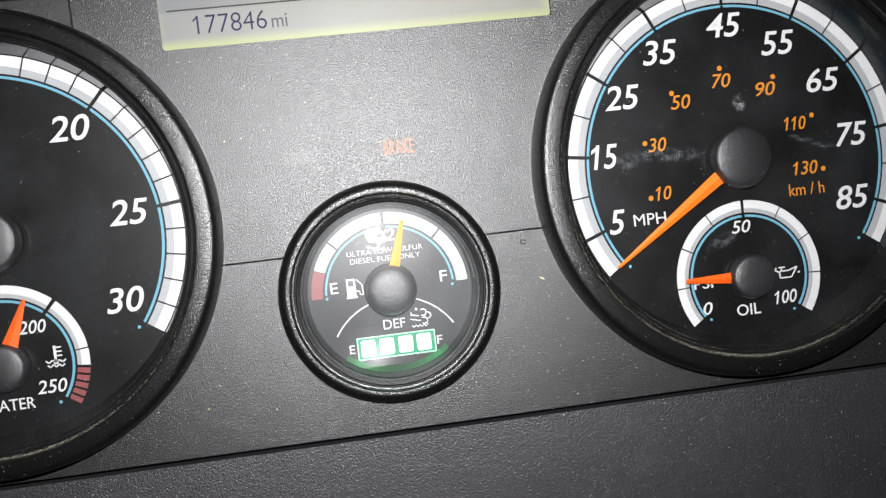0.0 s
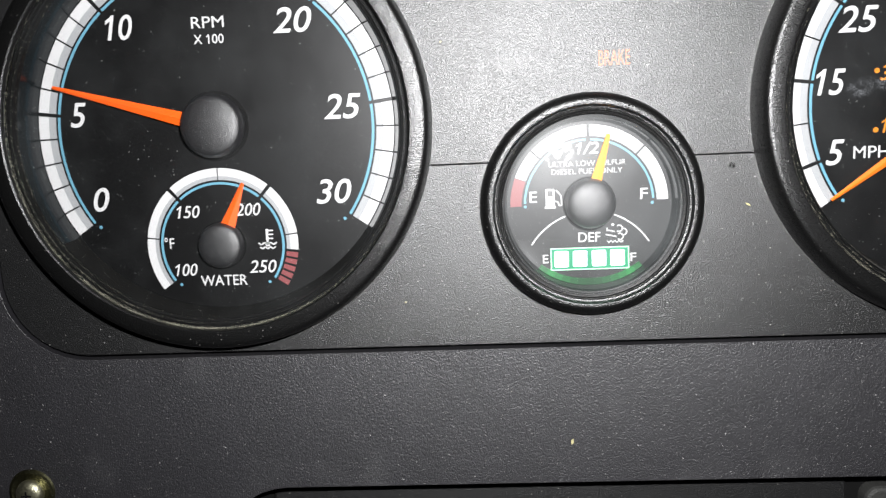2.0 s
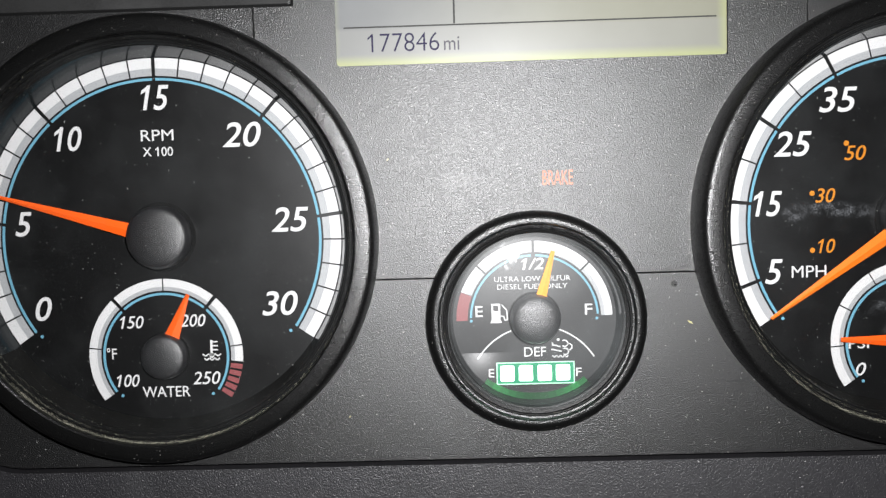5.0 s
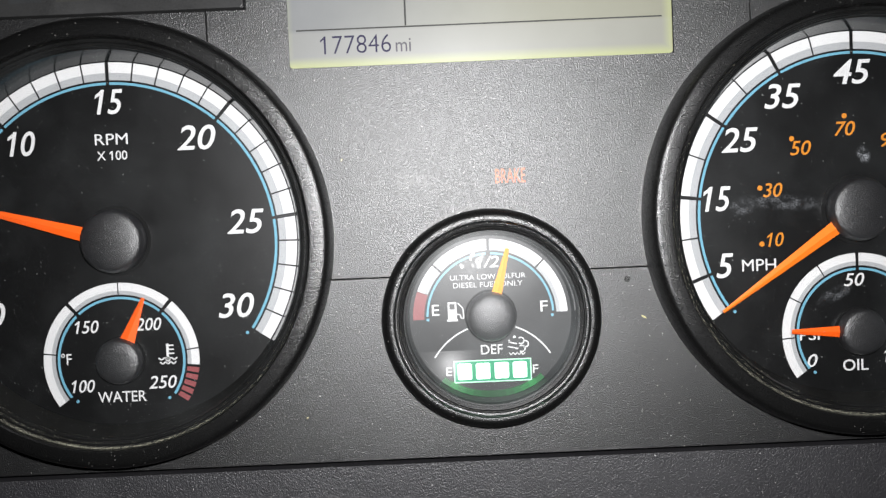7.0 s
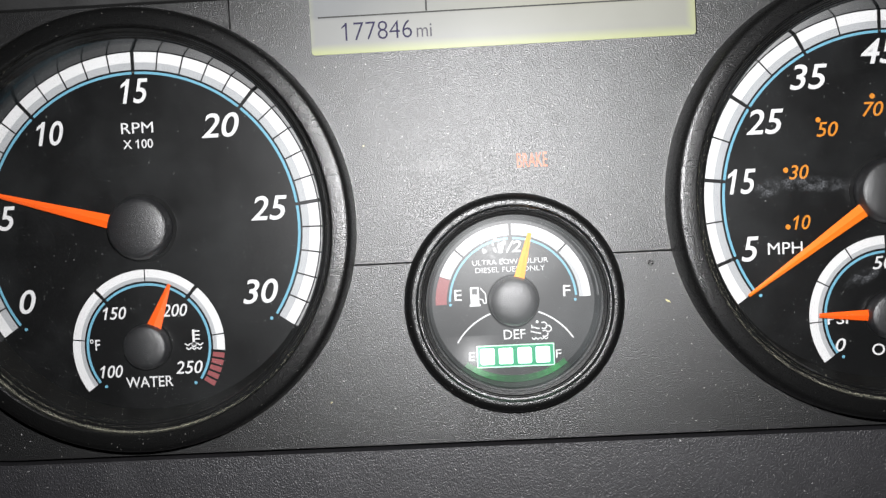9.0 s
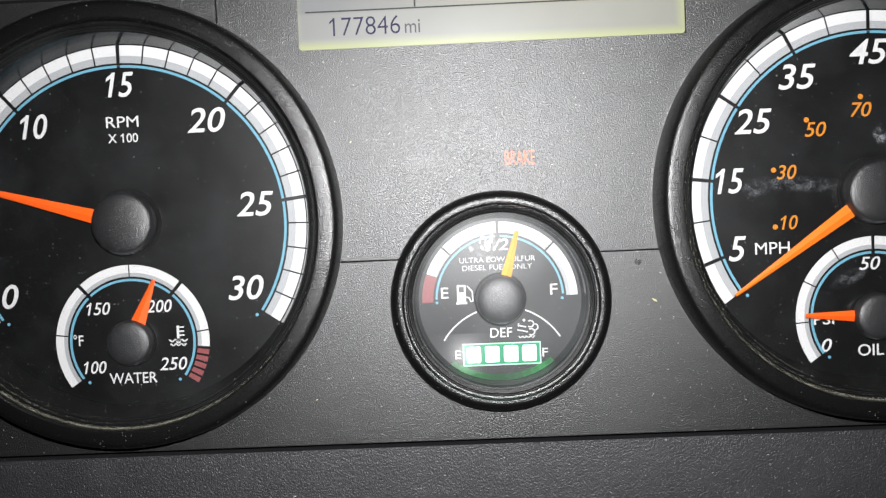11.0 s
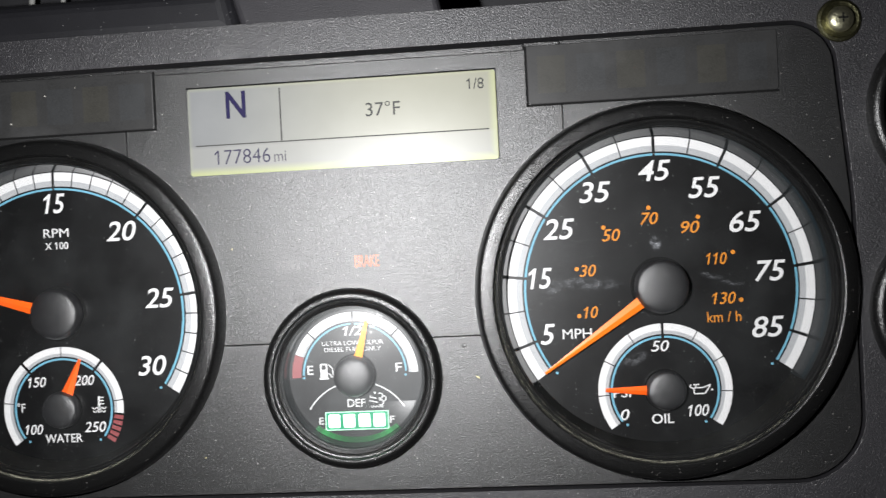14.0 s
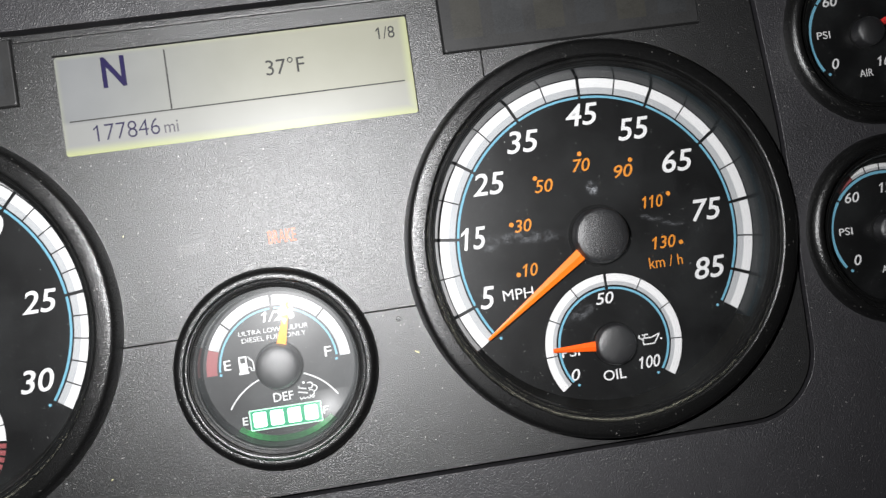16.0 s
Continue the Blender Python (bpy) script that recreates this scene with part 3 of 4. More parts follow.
def hub(thing_ob, x, y, r, h):
    prof = [(r, FACE), (r, FACE + h * 0.50), (r * 0.975, FACE + h * 0.60)] + [(r * 0.94 * math.cos(k / 8 * math.pi / 2), FACE + h * (0.72 + 0.28 * math.sin(k / 8 * math.pi / 2))) for k in range(8)] + [(0, FACE + h)]
    w = 0.9 if r > 8 else 0.45
    part("collar", lathe([(0, FACE + 0.3), (r + 0.5 * w, FACE + 0.3), (r + w, FACE + 0.12), (r + w, FACE - 0.1), (0, FACE - 0.1)], 64, False, x, y), GAP, thing_ob, "black collar under the needle cap")
    return part("hub", lathe(prof, 64, False, x, y), HUB, thing_ob, "grained black needle cap")


def spread(a0, a1, n):
    return [a0 + (a1 - a0) * k / n for k in range(n + 1)]


def blue_ring(dial, r0, r1, edges, breaks, gap, cx=0.0, cy=0.0, end_dots=True, dot_r=0.48):
    marks = [edges[0]] + [edges[k] for k in breaks] + [edges[-1]]
    w = math.degrees(gap / r0)
    for k in range(len(marks) - 1):
        arc_line(dial, r0, r1, marks[k] - (w if k else 0), marks[k + 1] + (w if k < len(marks) - 2 else 0), cx, cy)
    if end_dots:
        for a, s in ((edges[0], 1), (edges[-1], -1)):
            t = radians(a + s * math.degrees(1.9 / r0) + 0)
            rr = r0 - 0.2
            bm = dot(bmesh.new(), cx + rr * math.cos(t), cy + rr * math.sin(t), dot_r, FACE - 0.1, FACE + 0.08)
            print_on(dial, "end_dot", bm, BLUE)


def dipping_waves(bm, x, y, wide, count, w):
    """A wavy line of short arcs."""
    step = wide / count
    pts = []
    for k in range(count * 6 + 1):
        pts.append((x - wide / 2 + step * k / 6, y + 0.28 * math.cos(2 * math.pi * k / 6)))
    for p, q in zip(pts, pts[1:]):
        line(bm, *p, *q, w, FACE + 0.02, FACE + 0.09)
    return bm


# tachometer with water temperature
tach = thing("tachometer", on_dash(*TACH), "large round black tachometer with white scale and orange needle", "gauge", "cluster gauges")
dial = gauge_body(tach, BIG, BIG_RIBS, BIG_WALL, 5.0, 5.7, LENS)
E30 = spread(90 + 124.3, 90 - 124.3, 30)
band(dial, 51.3, 48.35, 46.3, E30, [0.55 if k % 5 == 0 and 0 < k < 30 else 0.24 if 0 < k < 30 else 0 for k in range(31)])
blue_ring(dial, 45.0, 45.72, E30, (5, 10, 15, 20, 25), 0.45)
numerals(dial, [("0", -35.0, -18.8, 7.0, 4.9), ("5", -39.4, 5.6, 7.0, 4.9), ("10", -25.2, 29.4, 7.0, 7.8), ("15", 0.1, 40.2, 7.0, 7.9), ("20", 24.2, 29.2, 7.0, 11.0),
                ("25", 36.9, 4.9, 7.0, 10.6), ("30", 33.1, -18.9, 7.0, 10.3)], WHITE)
numerals(dial, [("RPM", 0.2, 29.7, 3.1, 9.3), ("X 100", 0.2, 25.1, 2.6, 8.6)], WHITE, 0.0, 0.004, "lettering")
WX, WY = -0.3, -33.2
E6 = spread(90 + 124.5, 90 - 124.5, 6)
band(dial, 22.2, 19.9, 18.8, E6[:6], [0, 0.2, 0.55, 0.2, 0.55, 0.2], WX, WY)
band(dial, 22.2, 19.9, 18.8, [E6[5], -5.5], [0.2, 0], WX, WY)
reds = spread(-6.8, -35, 5)
band(dial, 22.2, 18.8, 18.8, reds, [0.34] * 6, WX, WY, [RED], "red_mark")
blue_ring(dial, 17.5, 18.2, E6, (2, 4), 0.5, WX, WY, True, 0.45)
numerals(dial, [("100", -11.6, -40.2, 3.6, 6.6), ("150", -9.7, -23.3, 3.6, 6.8), ("200", 7.9, -23.2, 3.6, 7.3), ("250", 11.1, -39.9, 3.7, 8.0)], WHITE, 0.23, 0.006)
numerals(dial, [("WATER", -0.7, -43.6, 3.1, 13.8), ("°F", -16.0, -32.2, 3.3, 2.9)], WHITE, 0.0, 0.004, "lettering")
ic = bmesh.new()
line(ic, 12.9, -33.2, 12.9, -29.0, 0.7, FACE + 0.02, FACE + 0.09)
dot(ic, 12.9, -33.4, 0.75, FACE + 0.02, FACE + 0.09)
for k in range(3):
    line(ic, 13.2, -29.5 - 1.15 * k, 14.7, -29.5 - 1.15 * k, 0.4, FACE + 0.02, FACE + 0.09)
dipping_waves(ic, 12.9, -33.3, 5.4, 3, 0.4)
dipping_waves(ic, 12.9, -34.5, 4.6, 3, 0.4)
print_on(dial, "coolant_symbol", ic, WHITE)
hub(tach, 0, 0.9, 9.0, 5.6)
needle(tach, 0, 0.7, 164.1, 46.9, 4.1, 0.9, FACE + 2.0, NEEDLE, 8.0)
hub(tach, WX, WY, 6.5, 4.2)
needle(tach, WX, WY, 67.0, 19.2, 4.4, 1.0, FACE + 1.3, NEEDLE, 5.6)

# speedometer with oil pressure
speedo = thing("speedometer", on_dash(*SPEEDO) @ pose(0, 0, 0, 0, 2.0), "large round black speedometer with white and amber figures", "gauge", "cluster gauges")
dial = gauge_body(speedo, BIG, BIG_RIBS, BIG_WALL, 5.0, 5.7, LENS)
E18 = spread(90 + 124.3, 90 - 124.3, 18)
band(dial, 51.3, 48.35, 46.3, E18, [0.55 if k % 2 == 1 else 0.24 if 0 < k < 18 else 0 for k in range(19)])
blue_ring(dial, 45.0, 45.72, E18, (1, 3, 5, 7, 9, 11, 13, 15, 17), 0.45)
numerals(dial, [("5", -38.4, -13.6, 7.0, 5.0), ("15", -40.0, 5.4, 7.0, 7.9), ("25", -33.0, 21.8, 7.0, 10.6), ("35", -20.3, 33.7, 7.0, 10.6), ("45", 0.0, 39.9, 7.0, 10.8),
                ("55", 16.2, 33.4, 7.0, 10.6), ("65", 29.3, 21.3, 7.0, 10.6), ("75", 36.7, 4.4, 7.0, 10.2), ("85", 35.1, -14.3, 7.0, 10.6)], WHITE)
numerals(dial, [("10", -23.5, -6.8, 4.0, 4.8), ("30", -23.9, 7.3, 4.0, 5.6), ("50", -15.5, 18.9, 4.1, 6.1), ("70", -2.5, 23.9, 4.1, 6.0), ("90", 11.0, 20.3, 4.1, 6.2),
                ("110", 19.2, 9.3, 4.0, 6.8), ("130", 21.1, -4.1, 4.0, 7.8)], AMBER, 0.23, 0.006)
numerals(dial, [("km / h", 20.8, -10.3, 3.6, 11.2)], AMBER, 0.0, 0.0, "lettering")
for x, y in ((-27.5, -7.9), (-27.6, 8.0), (-18.0, 21.6), (-2.6, 27.5), (13.7, 23.6), (24.7, 11.2), (26.7, -4.9)):
    print_on(dial, "amber_dot", dot(bmesh.new(), x, y, 0.75, FACE - 0.1, FACE + 0.08), AMBER)
numerals(dial, [("MPH", -28.5, -13.8, 3.3, 9.8), ("OIL", -1.2, -43.7, 3.3, 7.4), ("PSI", -14.4, -34.5, 3.0, 5.8)], WHITE, 0.0, 0.007, "lettering")
OX, OY = 0.0, -34.0
E8 = spread(90 + 124.5, 90 - 124.5, 8)
band(dial, 22.4, 20.0, 18.8, E8, [0] + [0.2, 0.2, 0.2, 0.5, 0.2, 0.2, 0.2] + [0], OX, OY)
blue_ring(dial, 17.5, 18.2, E8, (4,), 0.5, OX, OY, True, 0.45)
numerals(dial, [("0", -13.8, -41.9, 3.7, 3.0), ("50", -1.0, -19.2, 3.7, 6.0), ("100", 10.8, -41.4, 3.9, 7.0)], WHITE, 0.23, 0.006)
ic = bmesh.new()
for p in ((9.6, -35.8, 13.2, -35.8), (9.6, -35.8, 9.6, -33.8), (9.6, -33.8, 12.4, -33.8), (12.4, -33.8, 15.2, -32.9), (13.2, -35.8, 15.0, -33.2), (9.6, -34.2, 8.2, -33.4), (8.2, -33.4, 8.6, -32.6),
          (10.2, -33.8, 10.2, -32.7), (9.4, -32.7, 11.4, -32.7)):
    line(ic, *p, 0.4, FACE + 0.02, FACE + 0.09)
dot(ic, 15.6, -34.6, 0.35, FACE + 0.02, FACE + 0.09)
print_on(dial, "oil_can_symbol", ic, WHITE)
hub(speedo, 0, 0.9, 9.0, 5.6)
needle(speedo, 0, 0.7, 214.2, 48.4, 4.1, 0.9, FACE + 2.0, NEEDLE_MID, 8.0)
hub(speedo, OX, OY, 6.6, 4.2)
needle(speedo, OX, OY, 177.5, 20.2, 3.2, 1.2, FACE + 1.3, NEEDLE, 6.0)

# fuel and exhaust-fluid gauge
fuel = thing("fuel_gauge", on_dash(*FUEL), "small round fuel gauge with lit green fluid bar", "gauge", "cluster gauges")
dial = gauge_body(fuel, SMALL, SMALL_RIBS, SMALL_WALL, 2.4, 4.4, LENS_SMALL, pose(0, 0, 0, 0, 1.2), DIAL_SATIN)
print_on(dial, "red_mark", sector(bmesh.new(), 18.9, 22.1, 159, 180.5, FACE - 0.1, FACE + 0.1), RED)
band(dial, 22.1, 20.0, 18.9, [158.6, 136, 90, 45, 1.5], [0, 0.3, 0.45, 0.3, 0])
for a0, a1 in ((178, 92), (88, 3)):
    arc_line(dial, 17.7, 18.3, a0, a1)
for x in (-17.9, 17.7):
    print_on(dial, "end_dot", dot(bmesh.new(), x, -0.3, 0.42, FACE - 0.1, FACE + 0.08), BLUE)
numerals(dial, [("1/2", -0.2, 15.6, 3.3, 6.4)], WHITE, 0.2, 0.01)
numerals(dial, [("ULTRA LOW SULFUR", -0.3, 11.4, 1.45, 21.5), ("DIESEL FUEL ONLY", -0.4, 9.2, 1.45, 19.8)], WHITE, 0.0, -0.008, "lettering")
numerals(dial, [("E", -15.6, 2.4, 3.1, 2.1), ("F", 15.4, 2.3, 3.1, 2.1), ("DEF", 0.0, -9.5, 2.7, 6.2), ("E", -12.5, -15.4, 2.4, 1.6), ("F", 12.3, -15.6, 2.4, 1.6)], WHITE, 0.0, 0.004, "lettering")
ic = bmesh.new()
box(-12.4, -9.3, -1.0, -0.4, FACE + 0.02, FACE + 0.09, 0, ic)
box(-12.1, -9.6, -0.4, 4.5, FACE + 0.02, FACE + 0.09, 0, ic)
for p in ((-9.5, 1.0, -8.6, 0.8), (-8.6, 0.8, -8.4, -0.2), (-8.4, -0.2, -7.6, -0.2), (-7.6, -0.2, -7.8, 2.6), (-7.8, 2.6, -9.2, 4.2)):
    line(ic, *p, 0.3, FACE + 0.02, FACE + 0.09)
print_on(dial, "pump_symbol", ic, WHITE)
print_on(dial, "pump_window", box(-11.6, -10.1, 2.4, 4.0, FACE + 0.05, FACE + 0.13), DIAL)
for a0, a1 in ((148, 110.5), (69.5, 32)):
    arc_line(dial, 19.3, 19.7, a0, a1, 0.2, -21.6, WHITE, "divider_arc")
ic = bmesh.new()
for p in ((4.6, -8.9, 7.6, -9.6), (4.8, -7.6, 7.2, -8.2), (5.0, -7.0, 5.0, -8.0)):
    line(ic, *p, 0.35, FACE + 0.02, FACE + 0.09)
dot(ic, 6.6, -6.2, 0.4, FACE + 0.02, FACE + 0.09)
for x, y in ((8.4, -7.3), (9.6, -8.3), (8.6, -9.6)):
    sector(ic, 0.75, 1.1, -130, 130, FACE + 0.02, FACE + 0.09, x, y, 0, 30)
dipping_waves(ic, 7.2, -11.0, 4.6, 4, 0.3)
print_on(dial, "fluid_symbol", ic, WHITE)
led = part("level_bar", box(-10.9, 10.9, -18.6, -12.5, FACE - 0.2, FACE + 0.12), LED_FRAME, fuel, "lit green four-cell level bar")
outline = bmesh.new()
for b4 in ((-11.1, 11.1, -12.7, -12.4), (-11.1, 11.1, -18.8, -18.5), (-11.1, -10.8, -18.5, -12.7), (10.8, 11.1, -18.5, -12.7)):
    box(*b4, FACE, FACE + 0.2, 0, outline)
part("bar_outline", outline, LED_LINE, led)
for x in (-8.0, -2.75, 2.6, 7.8):
    part("cell", slab(rounded([(x - 2.0, -17.9, 0.5), (x + 2.0, -17.9, 0.5), (x + 2.0, -13.3, 0.5), (x - 2.0, -13.3, 0.5)], 3), FACE, FACE + 0.18), LED_CELL, led, "lit white-green cell")
# added clear pane, tilted so the torch glares over the level bar
pane_slab = slab([(math.copysign(math.sqrt(22.9 ** 2 - y * y), sx), y + 14.6) for y, sx in ((-9.0, 1), (-12, 1), (-15, 1), (-18, 1), (-20.5, 1), (-20.5, -1), (-18, -1), (-15, -1), (-12, -1), (-9.0, -1))], -0.2, 0.2)
pane = part("glare_pane", pane_slab, GLARE_PANE, fuel, "clear tilted pane added to catch the torch's glare", Matrix.Translation((0, -14.6 * MM, -1.2 * MM)) @ pose(0, 0, 0, -13.9, 1.1))
pane.visible_shadow = False
# emitting strips put where the bar's green light falls on the rim
for k in range(13):
    a0 = 231 + 6 * k
    away = abs(k - 6) / 6
    part("glow_strip", sector(bmesh.new(), 21.7 - 0.5 * (1 - away), 23.15, a0, a0 + 6.02, FACE - 0.1, FACE + 0.4 + 0.6 * away), RIM_GLOW[k], led, "emitting strip standing in for green light on the dial's rim")
hub(fuel, 0.1, 0.2, 7.0, 6.4)
needle(fuel, 0.1, 0.2, 74.5, 19.8, 3.0, 1.1, FACE + 2.4, NEEDLE_YELLOW, 6.4)


# air pressure gauges on the side of the dash
def air_gauge(x, y, label):
    th = thing("air_gauge", on_dash(x, y, 0.6), label, "gauge", "air pressure gauges")
    d = gauge_body(th, SMALL, SMALL_RIBS, SMALL_WALL, 2.4, 3.6, LENS)
    e, cx = spread(90 + 124.5, 90 - 124.5, 6), -0.9
    arc_line(d, 18.3, 19.2, e[0], 145, cx)
    arc_line(d, 18.3, 19.2, 143, e[6], cx)
    for t, turn in ((e[0], 6.5), (e[6], -6.5)):
        w = radians(t + turn)
        print_on(d, "end_dot", dot(bmesh.new(), cx + 18.2 * math.cos(w), 18.2 * math.sin(w), 0.5, FACE - 0.1, FACE + 0.08), BLUE)
    print_on(d, "red_mark", sector(bmesh.new(), 19.6, 21.6, 119, 137, FACE - 0.1, FACE + 0.1, cx), RED)
    band(d, 21.6, 20.4, 19.6, [118.4, 104, 90, 47, 4, e[6]], [0, 0.25, 0.25, 0.25, 0.25, 0], cx)
    numerals(d, [("60", -11.3, 11.7, 3.3, 5.0), ("0", -12.3, -8.7, 3.4, 2.5), ("120", 1.7, 13.6, 3.3, 6.6), ("160", 5.4, -9.6, 3.3, 6.6)], WHITE, 0.2, 0.006)
    numerals(d, [("PSI", -15.0, 1.0, 2.4, 4.5), ("AIR", -2.3, -12.9, 2.4, 4.6)], WHITE, 0.0, 0.0, "lettering")
    hub(th, -1.2, 0, 4.8, 5.0)
    needle(th, -1.0, 0, 26, 16.5, 2.2, 0.9, FACE + 2.0, NEEDLE_RED, 4.4)
    return th


air_gauge(*AIR[0], "small round black air pressure gauge with blue scale line")
air_gauge(*AIR[1], "small round black air pressure gauge beside the speedometer")


# dust caught in the lower rims, and smears on the speedometer's lens
def rim_crumbs(thing_ob, r0, r1, h0, h1, count, seed, mid=250):
    rng = random.Random(seed)
    bm = bmesh.new()
    for _ in range(count):
        deg = rng.gauss(mid, 40)
        a = radians(deg)
        ledge = min(0.85, max(0.25, (deg - 215) / 60))      # lower down the crumbs have slid onto the outer ledge
        u = rng.gauss(0.86, 0.07) if rng.random() < ledge else rng.betavariate(1.6, 1.1)
        r = min(r1, max(r0, r0 + (r1 - r0) * u))
        p = Vector((r * math.cos(a), r * math.sin(a), h0 + (h1 - h0) * (r - r0) / (r1 - r0) + 0.05)) * MM
        sz = MM * rng.choice((0.03, 0.04, 0.05, 0.06, 0.07, 0.09, 0.13))
        vs = [bm.verts.new(p + Vector(d) * sz * rng.uniform(0.6, 1.3)) for d in ((1, 0, 0), (-1, 0, 0), (0, 1, 0), (0, -1, 0), (0, 0, 1), (0, 0, -0.6))]
        for t in ((0, 2, 4), (2, 1, 4), (1, 3, 4), (3, 0, 4), (2, 0, 5), (1, 2, 5), (3, 1, 5), (0, 3, 5)):
            bm.faces.new([vs[i] for i in t])
    tagged(part("rim_crumbs", finish(bm), CRUMB, thing_ob, "pale dry crumbs of dust"), kind="stuff")


rim_crumbs(tach, 53.0, 56.5, 3.4, 5.1, 7500, 3, 236)
rim_crumbs(speedo, 53.2, 56.3, 3.4, 5.1, 3600, 4, 240)
rim_crumbs(fuel, 23.9, 26.6, 0.6, 2.4, 200, 5)


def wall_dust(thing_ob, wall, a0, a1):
    """A dusty film on the lower inner wall, added to hide the band's reflection there."""
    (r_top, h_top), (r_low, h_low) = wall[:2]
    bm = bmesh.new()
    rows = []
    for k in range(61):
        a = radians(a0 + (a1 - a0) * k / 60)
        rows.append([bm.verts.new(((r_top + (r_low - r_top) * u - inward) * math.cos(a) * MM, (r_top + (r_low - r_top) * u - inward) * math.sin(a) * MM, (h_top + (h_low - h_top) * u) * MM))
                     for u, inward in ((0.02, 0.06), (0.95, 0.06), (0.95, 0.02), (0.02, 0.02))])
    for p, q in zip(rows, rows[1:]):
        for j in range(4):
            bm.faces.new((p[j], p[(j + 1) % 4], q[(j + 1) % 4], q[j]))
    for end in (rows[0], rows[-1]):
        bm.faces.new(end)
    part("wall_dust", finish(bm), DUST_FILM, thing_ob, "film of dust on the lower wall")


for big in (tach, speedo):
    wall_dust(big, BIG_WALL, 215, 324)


def lens_dust(thing_ob, r, h, count, seed):
    """Fine dust specks lying on a lens."""
    rng = random.Random(seed)
    bm = bmesh.new()
    for _ in range(count):
        a, rr = rng.uniform(0, 2 * math.pi), r * math.sqrt(rng.random())
        y = rr * math.sin(a) if rng.random() < 0.5 else -abs(rr * math.sin(a))
        p = Vector((rr * math.cos(a), y, h + 0.7 * (1 - (rr / r) ** 2) + 0.02)) * MM
        sz = MM * rng.choice((0.04, 0.05, 0.06, 0.07, 0.09, 0.13))
        vs = [bm.verts.new(p + Vector(d) * sz * rng.uniform(0.6, 1.3)) for d in ((1, 0, 0), (0, 1, 0), (-1, 0, 0), (0, -1, 0), (0, 0, 0.7))]
        for k in range(4):
            bm.faces.new((vs[k], vs[(k + 1) % 4], vs[4]))
    tagged(part("lens_dust", finish(bm), LINT, thing_ob, "fine pale dust specks on the lens"), kind="stuff")


lens_dust(tach, 52.0, 5.05, 420, 21)
lens_dust(speedo, 52.0, 5.05, 380, 22)


def smear(x, y, pts, turn=0.0):
    ob = part("smear", slab(pts, 0, 0.03), BLOB if abs(x) < 5 and y > 10 else SMUDGE, speedo, "greyish greasy smear on the lens", Matrix.Translation((x * MM, y * MM, 5.75 * MM)) @ pose(0, 0, 0, 0, 0, turn))
    ob.visible_shadow = False


def oval(w, h):
    return [(w / 2 * math.cos(k * math.pi / 12), h / 2 * math.sin(k * math.pi / 12)) for k in range(24)]


for x, y, w, h, turn in ((-3.2, 15.6, 4.6, 6.2, 20), (-26.0, 3.6, 33, 5.4, -4), (-37.5, 2.6, 9, 6, 4), (14.0, 4.2, 10, 2.6, -12), (20.5, 1.6, 10, 2.2, -8), (-12, -22, 14, 5, 25)):
    smear(x, y, oval(w, h), turn)

# ---- screws, debris, edges of the dash ----
def dash_screw(x, y):
    th = thing("dash_screw", on_dash(x, y, 0.6), "dull yellow-zinc flanged screw in the dash", "screw", "dash screws")
    part("washer", lathe([(0, 0), (6.9, 0), (7.1, 0.35), (6.8, 0.8), (6.0, 1.0), (5.2, 0.7), (4.3, 0.75), (0, 0.8)], 48, False), ZINC_DULL, th, "tarnished dished washer")
    part("head", lathe([(4.1, 0.7), (4.2, 1.5), (3.9, 2.4), (3.1, 3.1), (1.9, 3.5), (0.9, 3.6), (0, 3.6)], 32, False), ZINC, th)
    cross = bmesh.new()
    box(-1.5, 1.5, -0.28, 0.28, 2.6, 3.63, 0, cross)
    box(-0.28, 0.28, -1.5, 1.5, 2.6, 3.635, 0, cross)
    part("cross_slot", cross, GAP, th)
    return th


for x, y in ((-166.0, 109.0), (165.6, 110.6), (-167.8, -79.4)):
    dash_screw(x, y)


def flake(x, y, h, long, wide, turn, label):
    bm = slab([(-long / 2, 0), (-long * 0.15, -wide / 2), (long / 2, -wide * 0.1), (long * 0.1, wide / 2)], 0, 0.15)
    solid("debris_flake", bm, FLAKE, on_dash(x, y, h) @ pose(0, 0, 0, 0, 0, turn), label, "debris", "dust flakes")


flake(42.9, -0.9, 0.0, 1.9, 0.6, -35, "tiny yellow straw flake stuck to the panel")
flake(-6.4, -67.5, 0.62, 2.0, 0.9, 75, "tiny pale flake stuck to the dash")
flake(-52.7, -25.3, 0.0, 0.7, 0.5, 20, "tiny white crumb stuck to the panel")
flake(-39.8, 46.5, 0.0, 0.7, 0.4, 50, "tiny pale crumb stuck to the panel")
pin = lathe([(0, 0.06), (0.8, 0.05), (1.0, -0.1), (1.0, -0.3), (0, -0.3)], 20, False)
solid("panel_pin", pin, BEZEL, on_dash(38.6, 9.9, 0.0), "small black round plug in the panel", "plug")

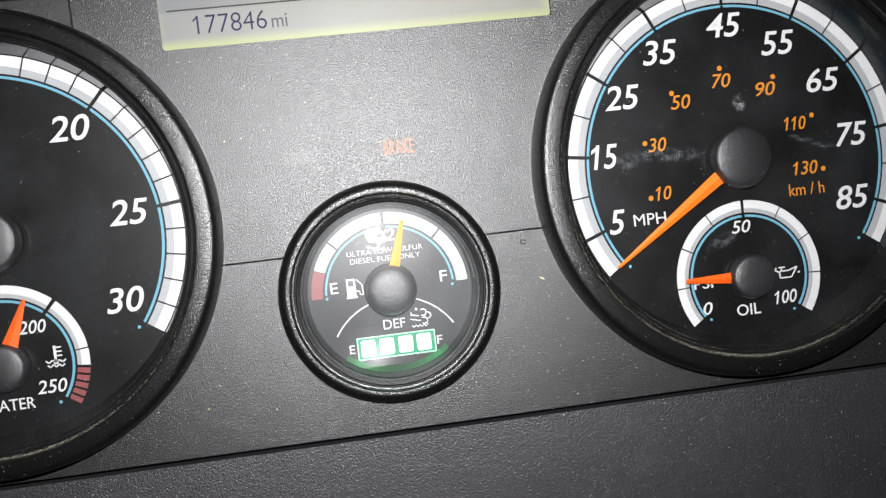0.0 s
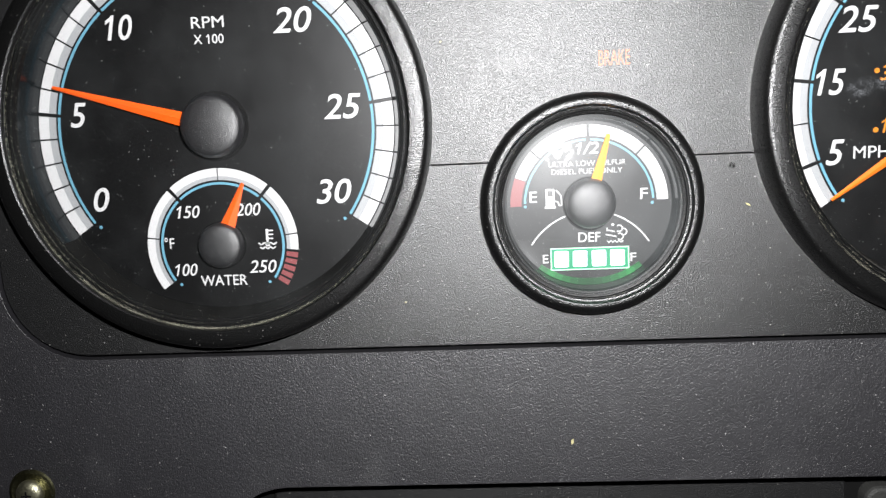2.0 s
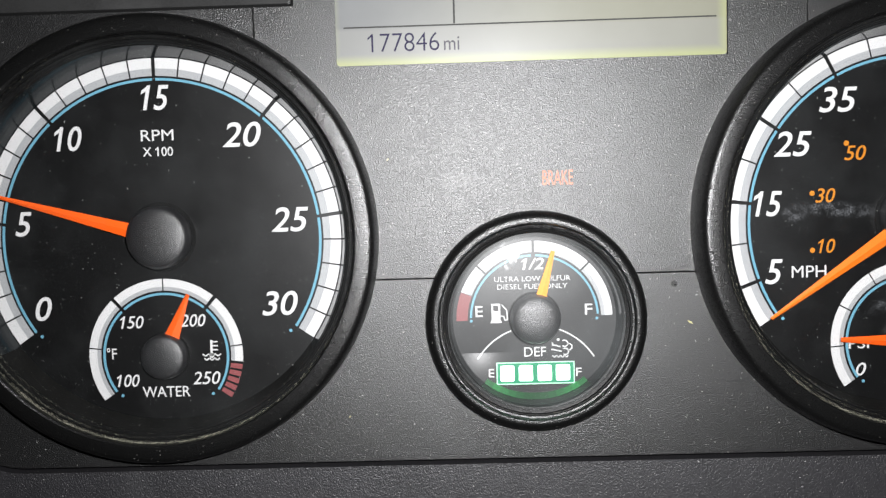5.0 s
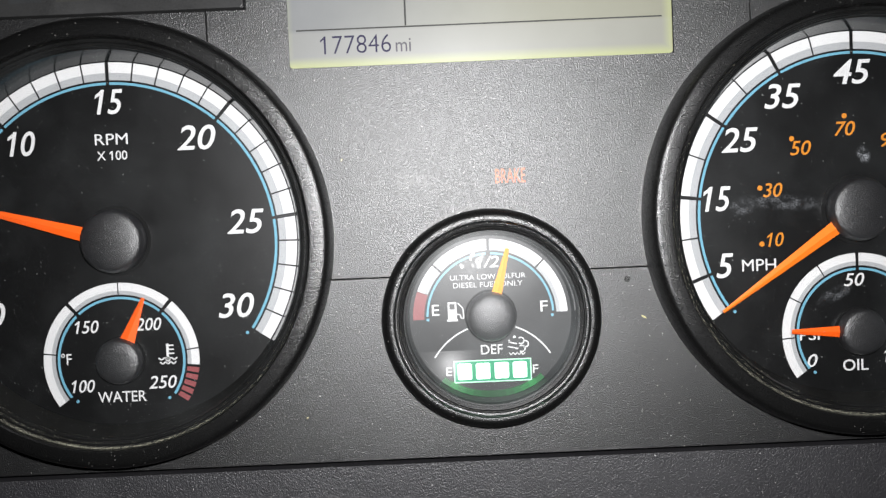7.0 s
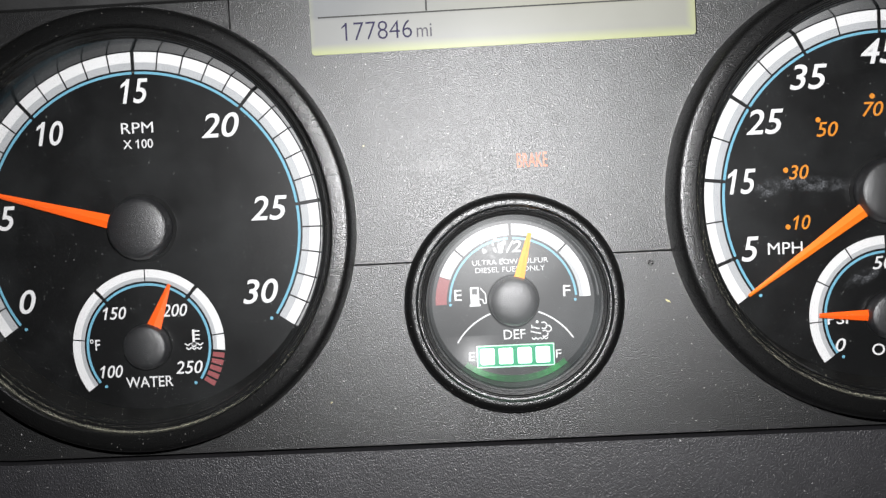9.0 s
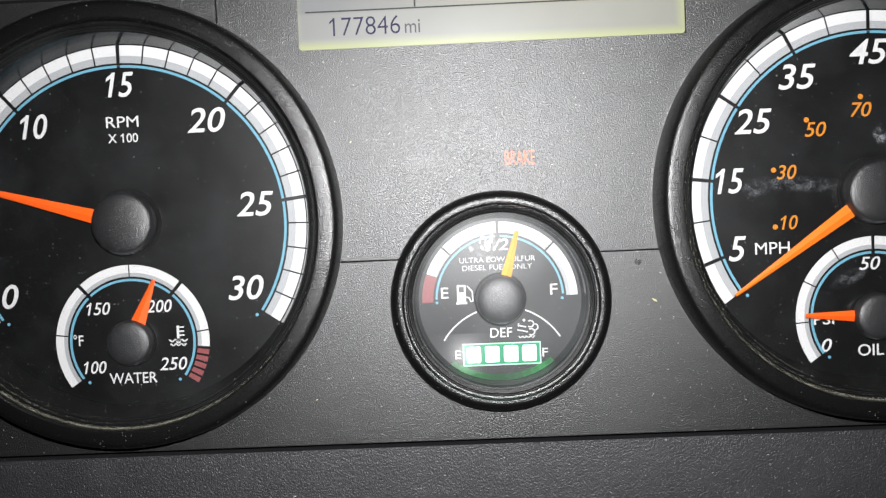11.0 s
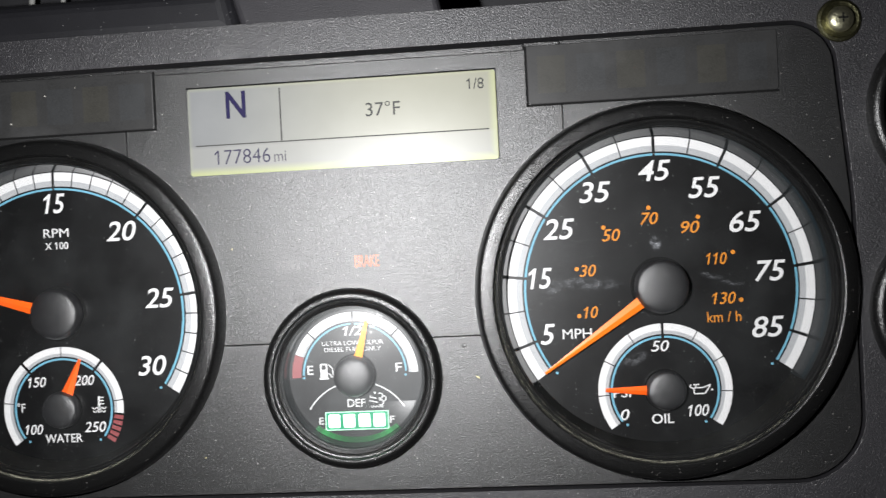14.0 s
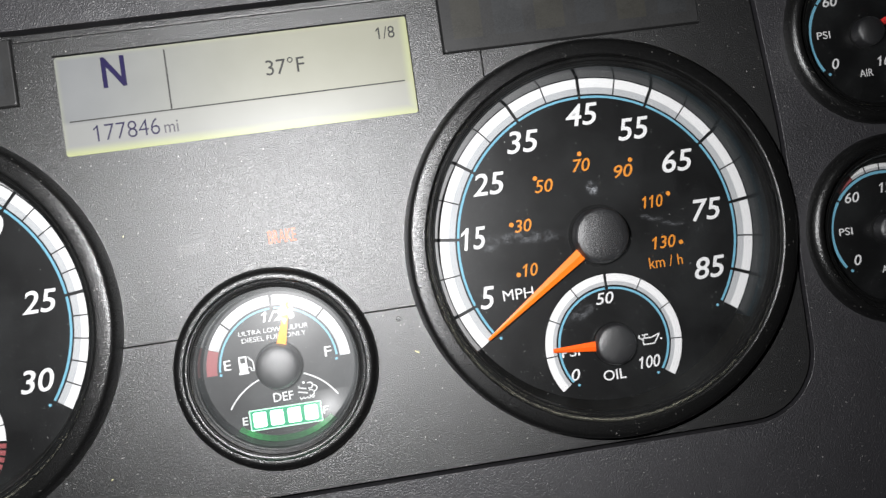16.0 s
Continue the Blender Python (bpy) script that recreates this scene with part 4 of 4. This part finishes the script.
# lint and dust lying on the dash and the panel
def lint(name, count, x0, x1, y0, y1, h, seed, clear):
    rng = random.Random(seed)
    bm = bmesh.new()
    made = 0
    while made < count:
        x, y = rng.uniform(x0, x1), rng.uniform(y0, y1)
        if clear(x, y):
            continue
        made += 1
        a, n = rng.uniform(0, math.pi), rng.choice((0.10, 0.13, 0.17, 0.22, 0.40, 0.7))
        w = min(n, rng.uniform(0.07, 0.13))
        c, sn, bend = math.cos(a), math.sin(a), rng.uniform(-0.25, 0.25) * n
        low = [bm.verts.new(((x + u * c - v * sn) * MM, (y + u * sn + v * c) * MM, h * MM)) for u, v in ((-n / 2, 0), (0, bend - w / 2), (n / 2, 0), (0, bend + w / 2))]
        top = bm.verts.new((x * MM, (y + bend * 0.5) * MM, (h + 0.07) * MM))
        for k in range(4):
            bm.faces.new((low[k], low[(k + 1) % 4], top))
    return tagged(solid(name, finish(bm), LINT, FLAT, "fine pale lint and dust specks lying on the plastic", "dust"), kind="stuff")


def off_panel(x, y):
    round_gauges = any(math.dist((x, y), p) < r for p, r in ((TACH, 62.6), (SPEEDO, 62.6), (FUEL, 30.9)))
    return round_gauges or (abs(x) < 55 and 71 < y < 104) or y > 88 or (abs(x) > 150 and y < -20) or abs(x) > 160


def off_dash(x, y):
    on_plate = -172 < x < 168.5 and -39.5 < y < 112
    return on_plate or (-113 < x < 113 and y < -79) or any(math.dist((x, y), p) < 31.2 for p in AIR)


lint("panel_lint", 700, -165, 163, -37, 88, 0.0, 11, off_panel)
lint("dash_lint", 2600, -200, 235, -105, 122, 0.6, 12, off_dash)

# open tray above the dash, and the recess under it
tray = bmesh.new()
box(-300, 300, 118, 123, -110, -7.6, 0.6, tray)
solid("dash_tray", tray, TRAY, FLAT, "dark plastic tray behind the dash's top edge", "tray", kind="structure")
rear = bmesh.new()
box(-300, 300, 100, 330, -130, -110, 0, rear)
solid("wall_front", rear, CAB, FLAT, "dark wall behind the dash tray", "wall", kind="structure")
hump = slab([(-36.5, 123.2), (37, 123.2), (31, 150), (-44, 150)], -70, -14, 2.5, 3)
solid("tray_housing", hump, HOUSING, FLAT, "grey moulded housing standing in the dash tray", "housing")
padding = thing("tray_padding", FLAT, "dark rounded padding lying in the dash tray", "padding")
part("roll", slab([(-299, 123.6), (-37, 123.6), (-41, 142), (-299, 142)], -70, -12, 6.0, 5), TRAY, padding)
# added strip that stands in for light caught on the dash's bevelled edge
part("edge_highlight", slab([(-299, 123.05), (-37.2, 123.05), (-37.2, 124.3), (-299, 124.3)], -70, -11.4, 0.5, 3), HOUSING, padding, "grey strip standing in for light on the dash's top edge")


def wire(x, lean, r):
    """A short wire standing up behind the padding."""
    rings = []
    bm = bmesh.new()
    for k in range(9):
        u = k / 8
        cx, cy, ch = x + lean * u + 1.2 * math.sin(3 * u + x), 123.2 + 62 * u, -82 + 3 * math.sin(4 * u)
        rings.append([bm.verts.new(((cx + r * math.cos(t * math.pi / 5)) * MM, cy * MM, (ch + r * math.sin(t * math.pi / 5)) * MM)) for t in range(10)])
    for p, q in zip(rings, rings[1:]):
        for t in range(10):
            bm.faces.new((p[t], p[(t + 1) % 10], q[(t + 1) % 10], q[t]))
    bm.faces.new(rings[-1])
    solid("wire", finish(bm, True), WIRE, FLAT, "short pale wire standing behind the dash tray's padding", "wire", "tray wires")


for x, lean, r in ((-154.0, -3.0, 1.3), (-143.0, 2.0, 1.0), (-114.0, 3.0, 1.0)):
    wire(x, lean, r)
lower = thing("lower_cover", FLAT, "dusty black cover set back under the dash", "cover")
part("cover_panel", slab(rounded([(-97, -150, 0), (75, -150, 0), (75, -83.4, 3), (-97, -83.4, 3)], 4), -14, -7.4, 0.8), PANEL, lower)
part("cover_lip", slab(rounded([(-97, -83.3, 0.4), (75, -83.3, 0.4), (75, -82.2, 0.4), (-97, -82.2, 0.4)], 2), -12, -6.8, 0.4), TRAY, lower)
pod = slab(rounded([(79, -150, 0), (110, -150, 0), (110, -85.4, 10), (79, -85.4, 4)], 6), -12, -4, 1.2)
solid("switch_pod", pod, CREAM, FLAT, "dull grey plastic pod under the dash edge", "pod")

# the closed cab round the camera
for nm, args in (("wall_back", (-450, 450, -350, 450, 700, 720)), ("wall_left", (-470, -450, -350, 450, -130, 700)), ("wall_right", (450, 470, -350, 450, -130, 700)),
                 ("floor", (-450, 450, -370, -350, -130, 700)), ("ceiling", (-450, 450, 450, 470, -130, 700))):
    solid(nm, box(*args), CAB, FLAT, "plain dark cab trim", "ceiling" if nm == "ceiling" else "floor" if nm == "floor" else "wall", kind="structure")
solid("wall_above_dash", box(-450, 450, 330, 450, -130, -110), CAB, FLAT, "plain dark cab trim", "wall", kind="structure")
solid("wall_below_dash", box(-450, 450, -350, -150, -130, -16), CAB, FLAT, "plain dark cab trim", "wall", kind="structure")
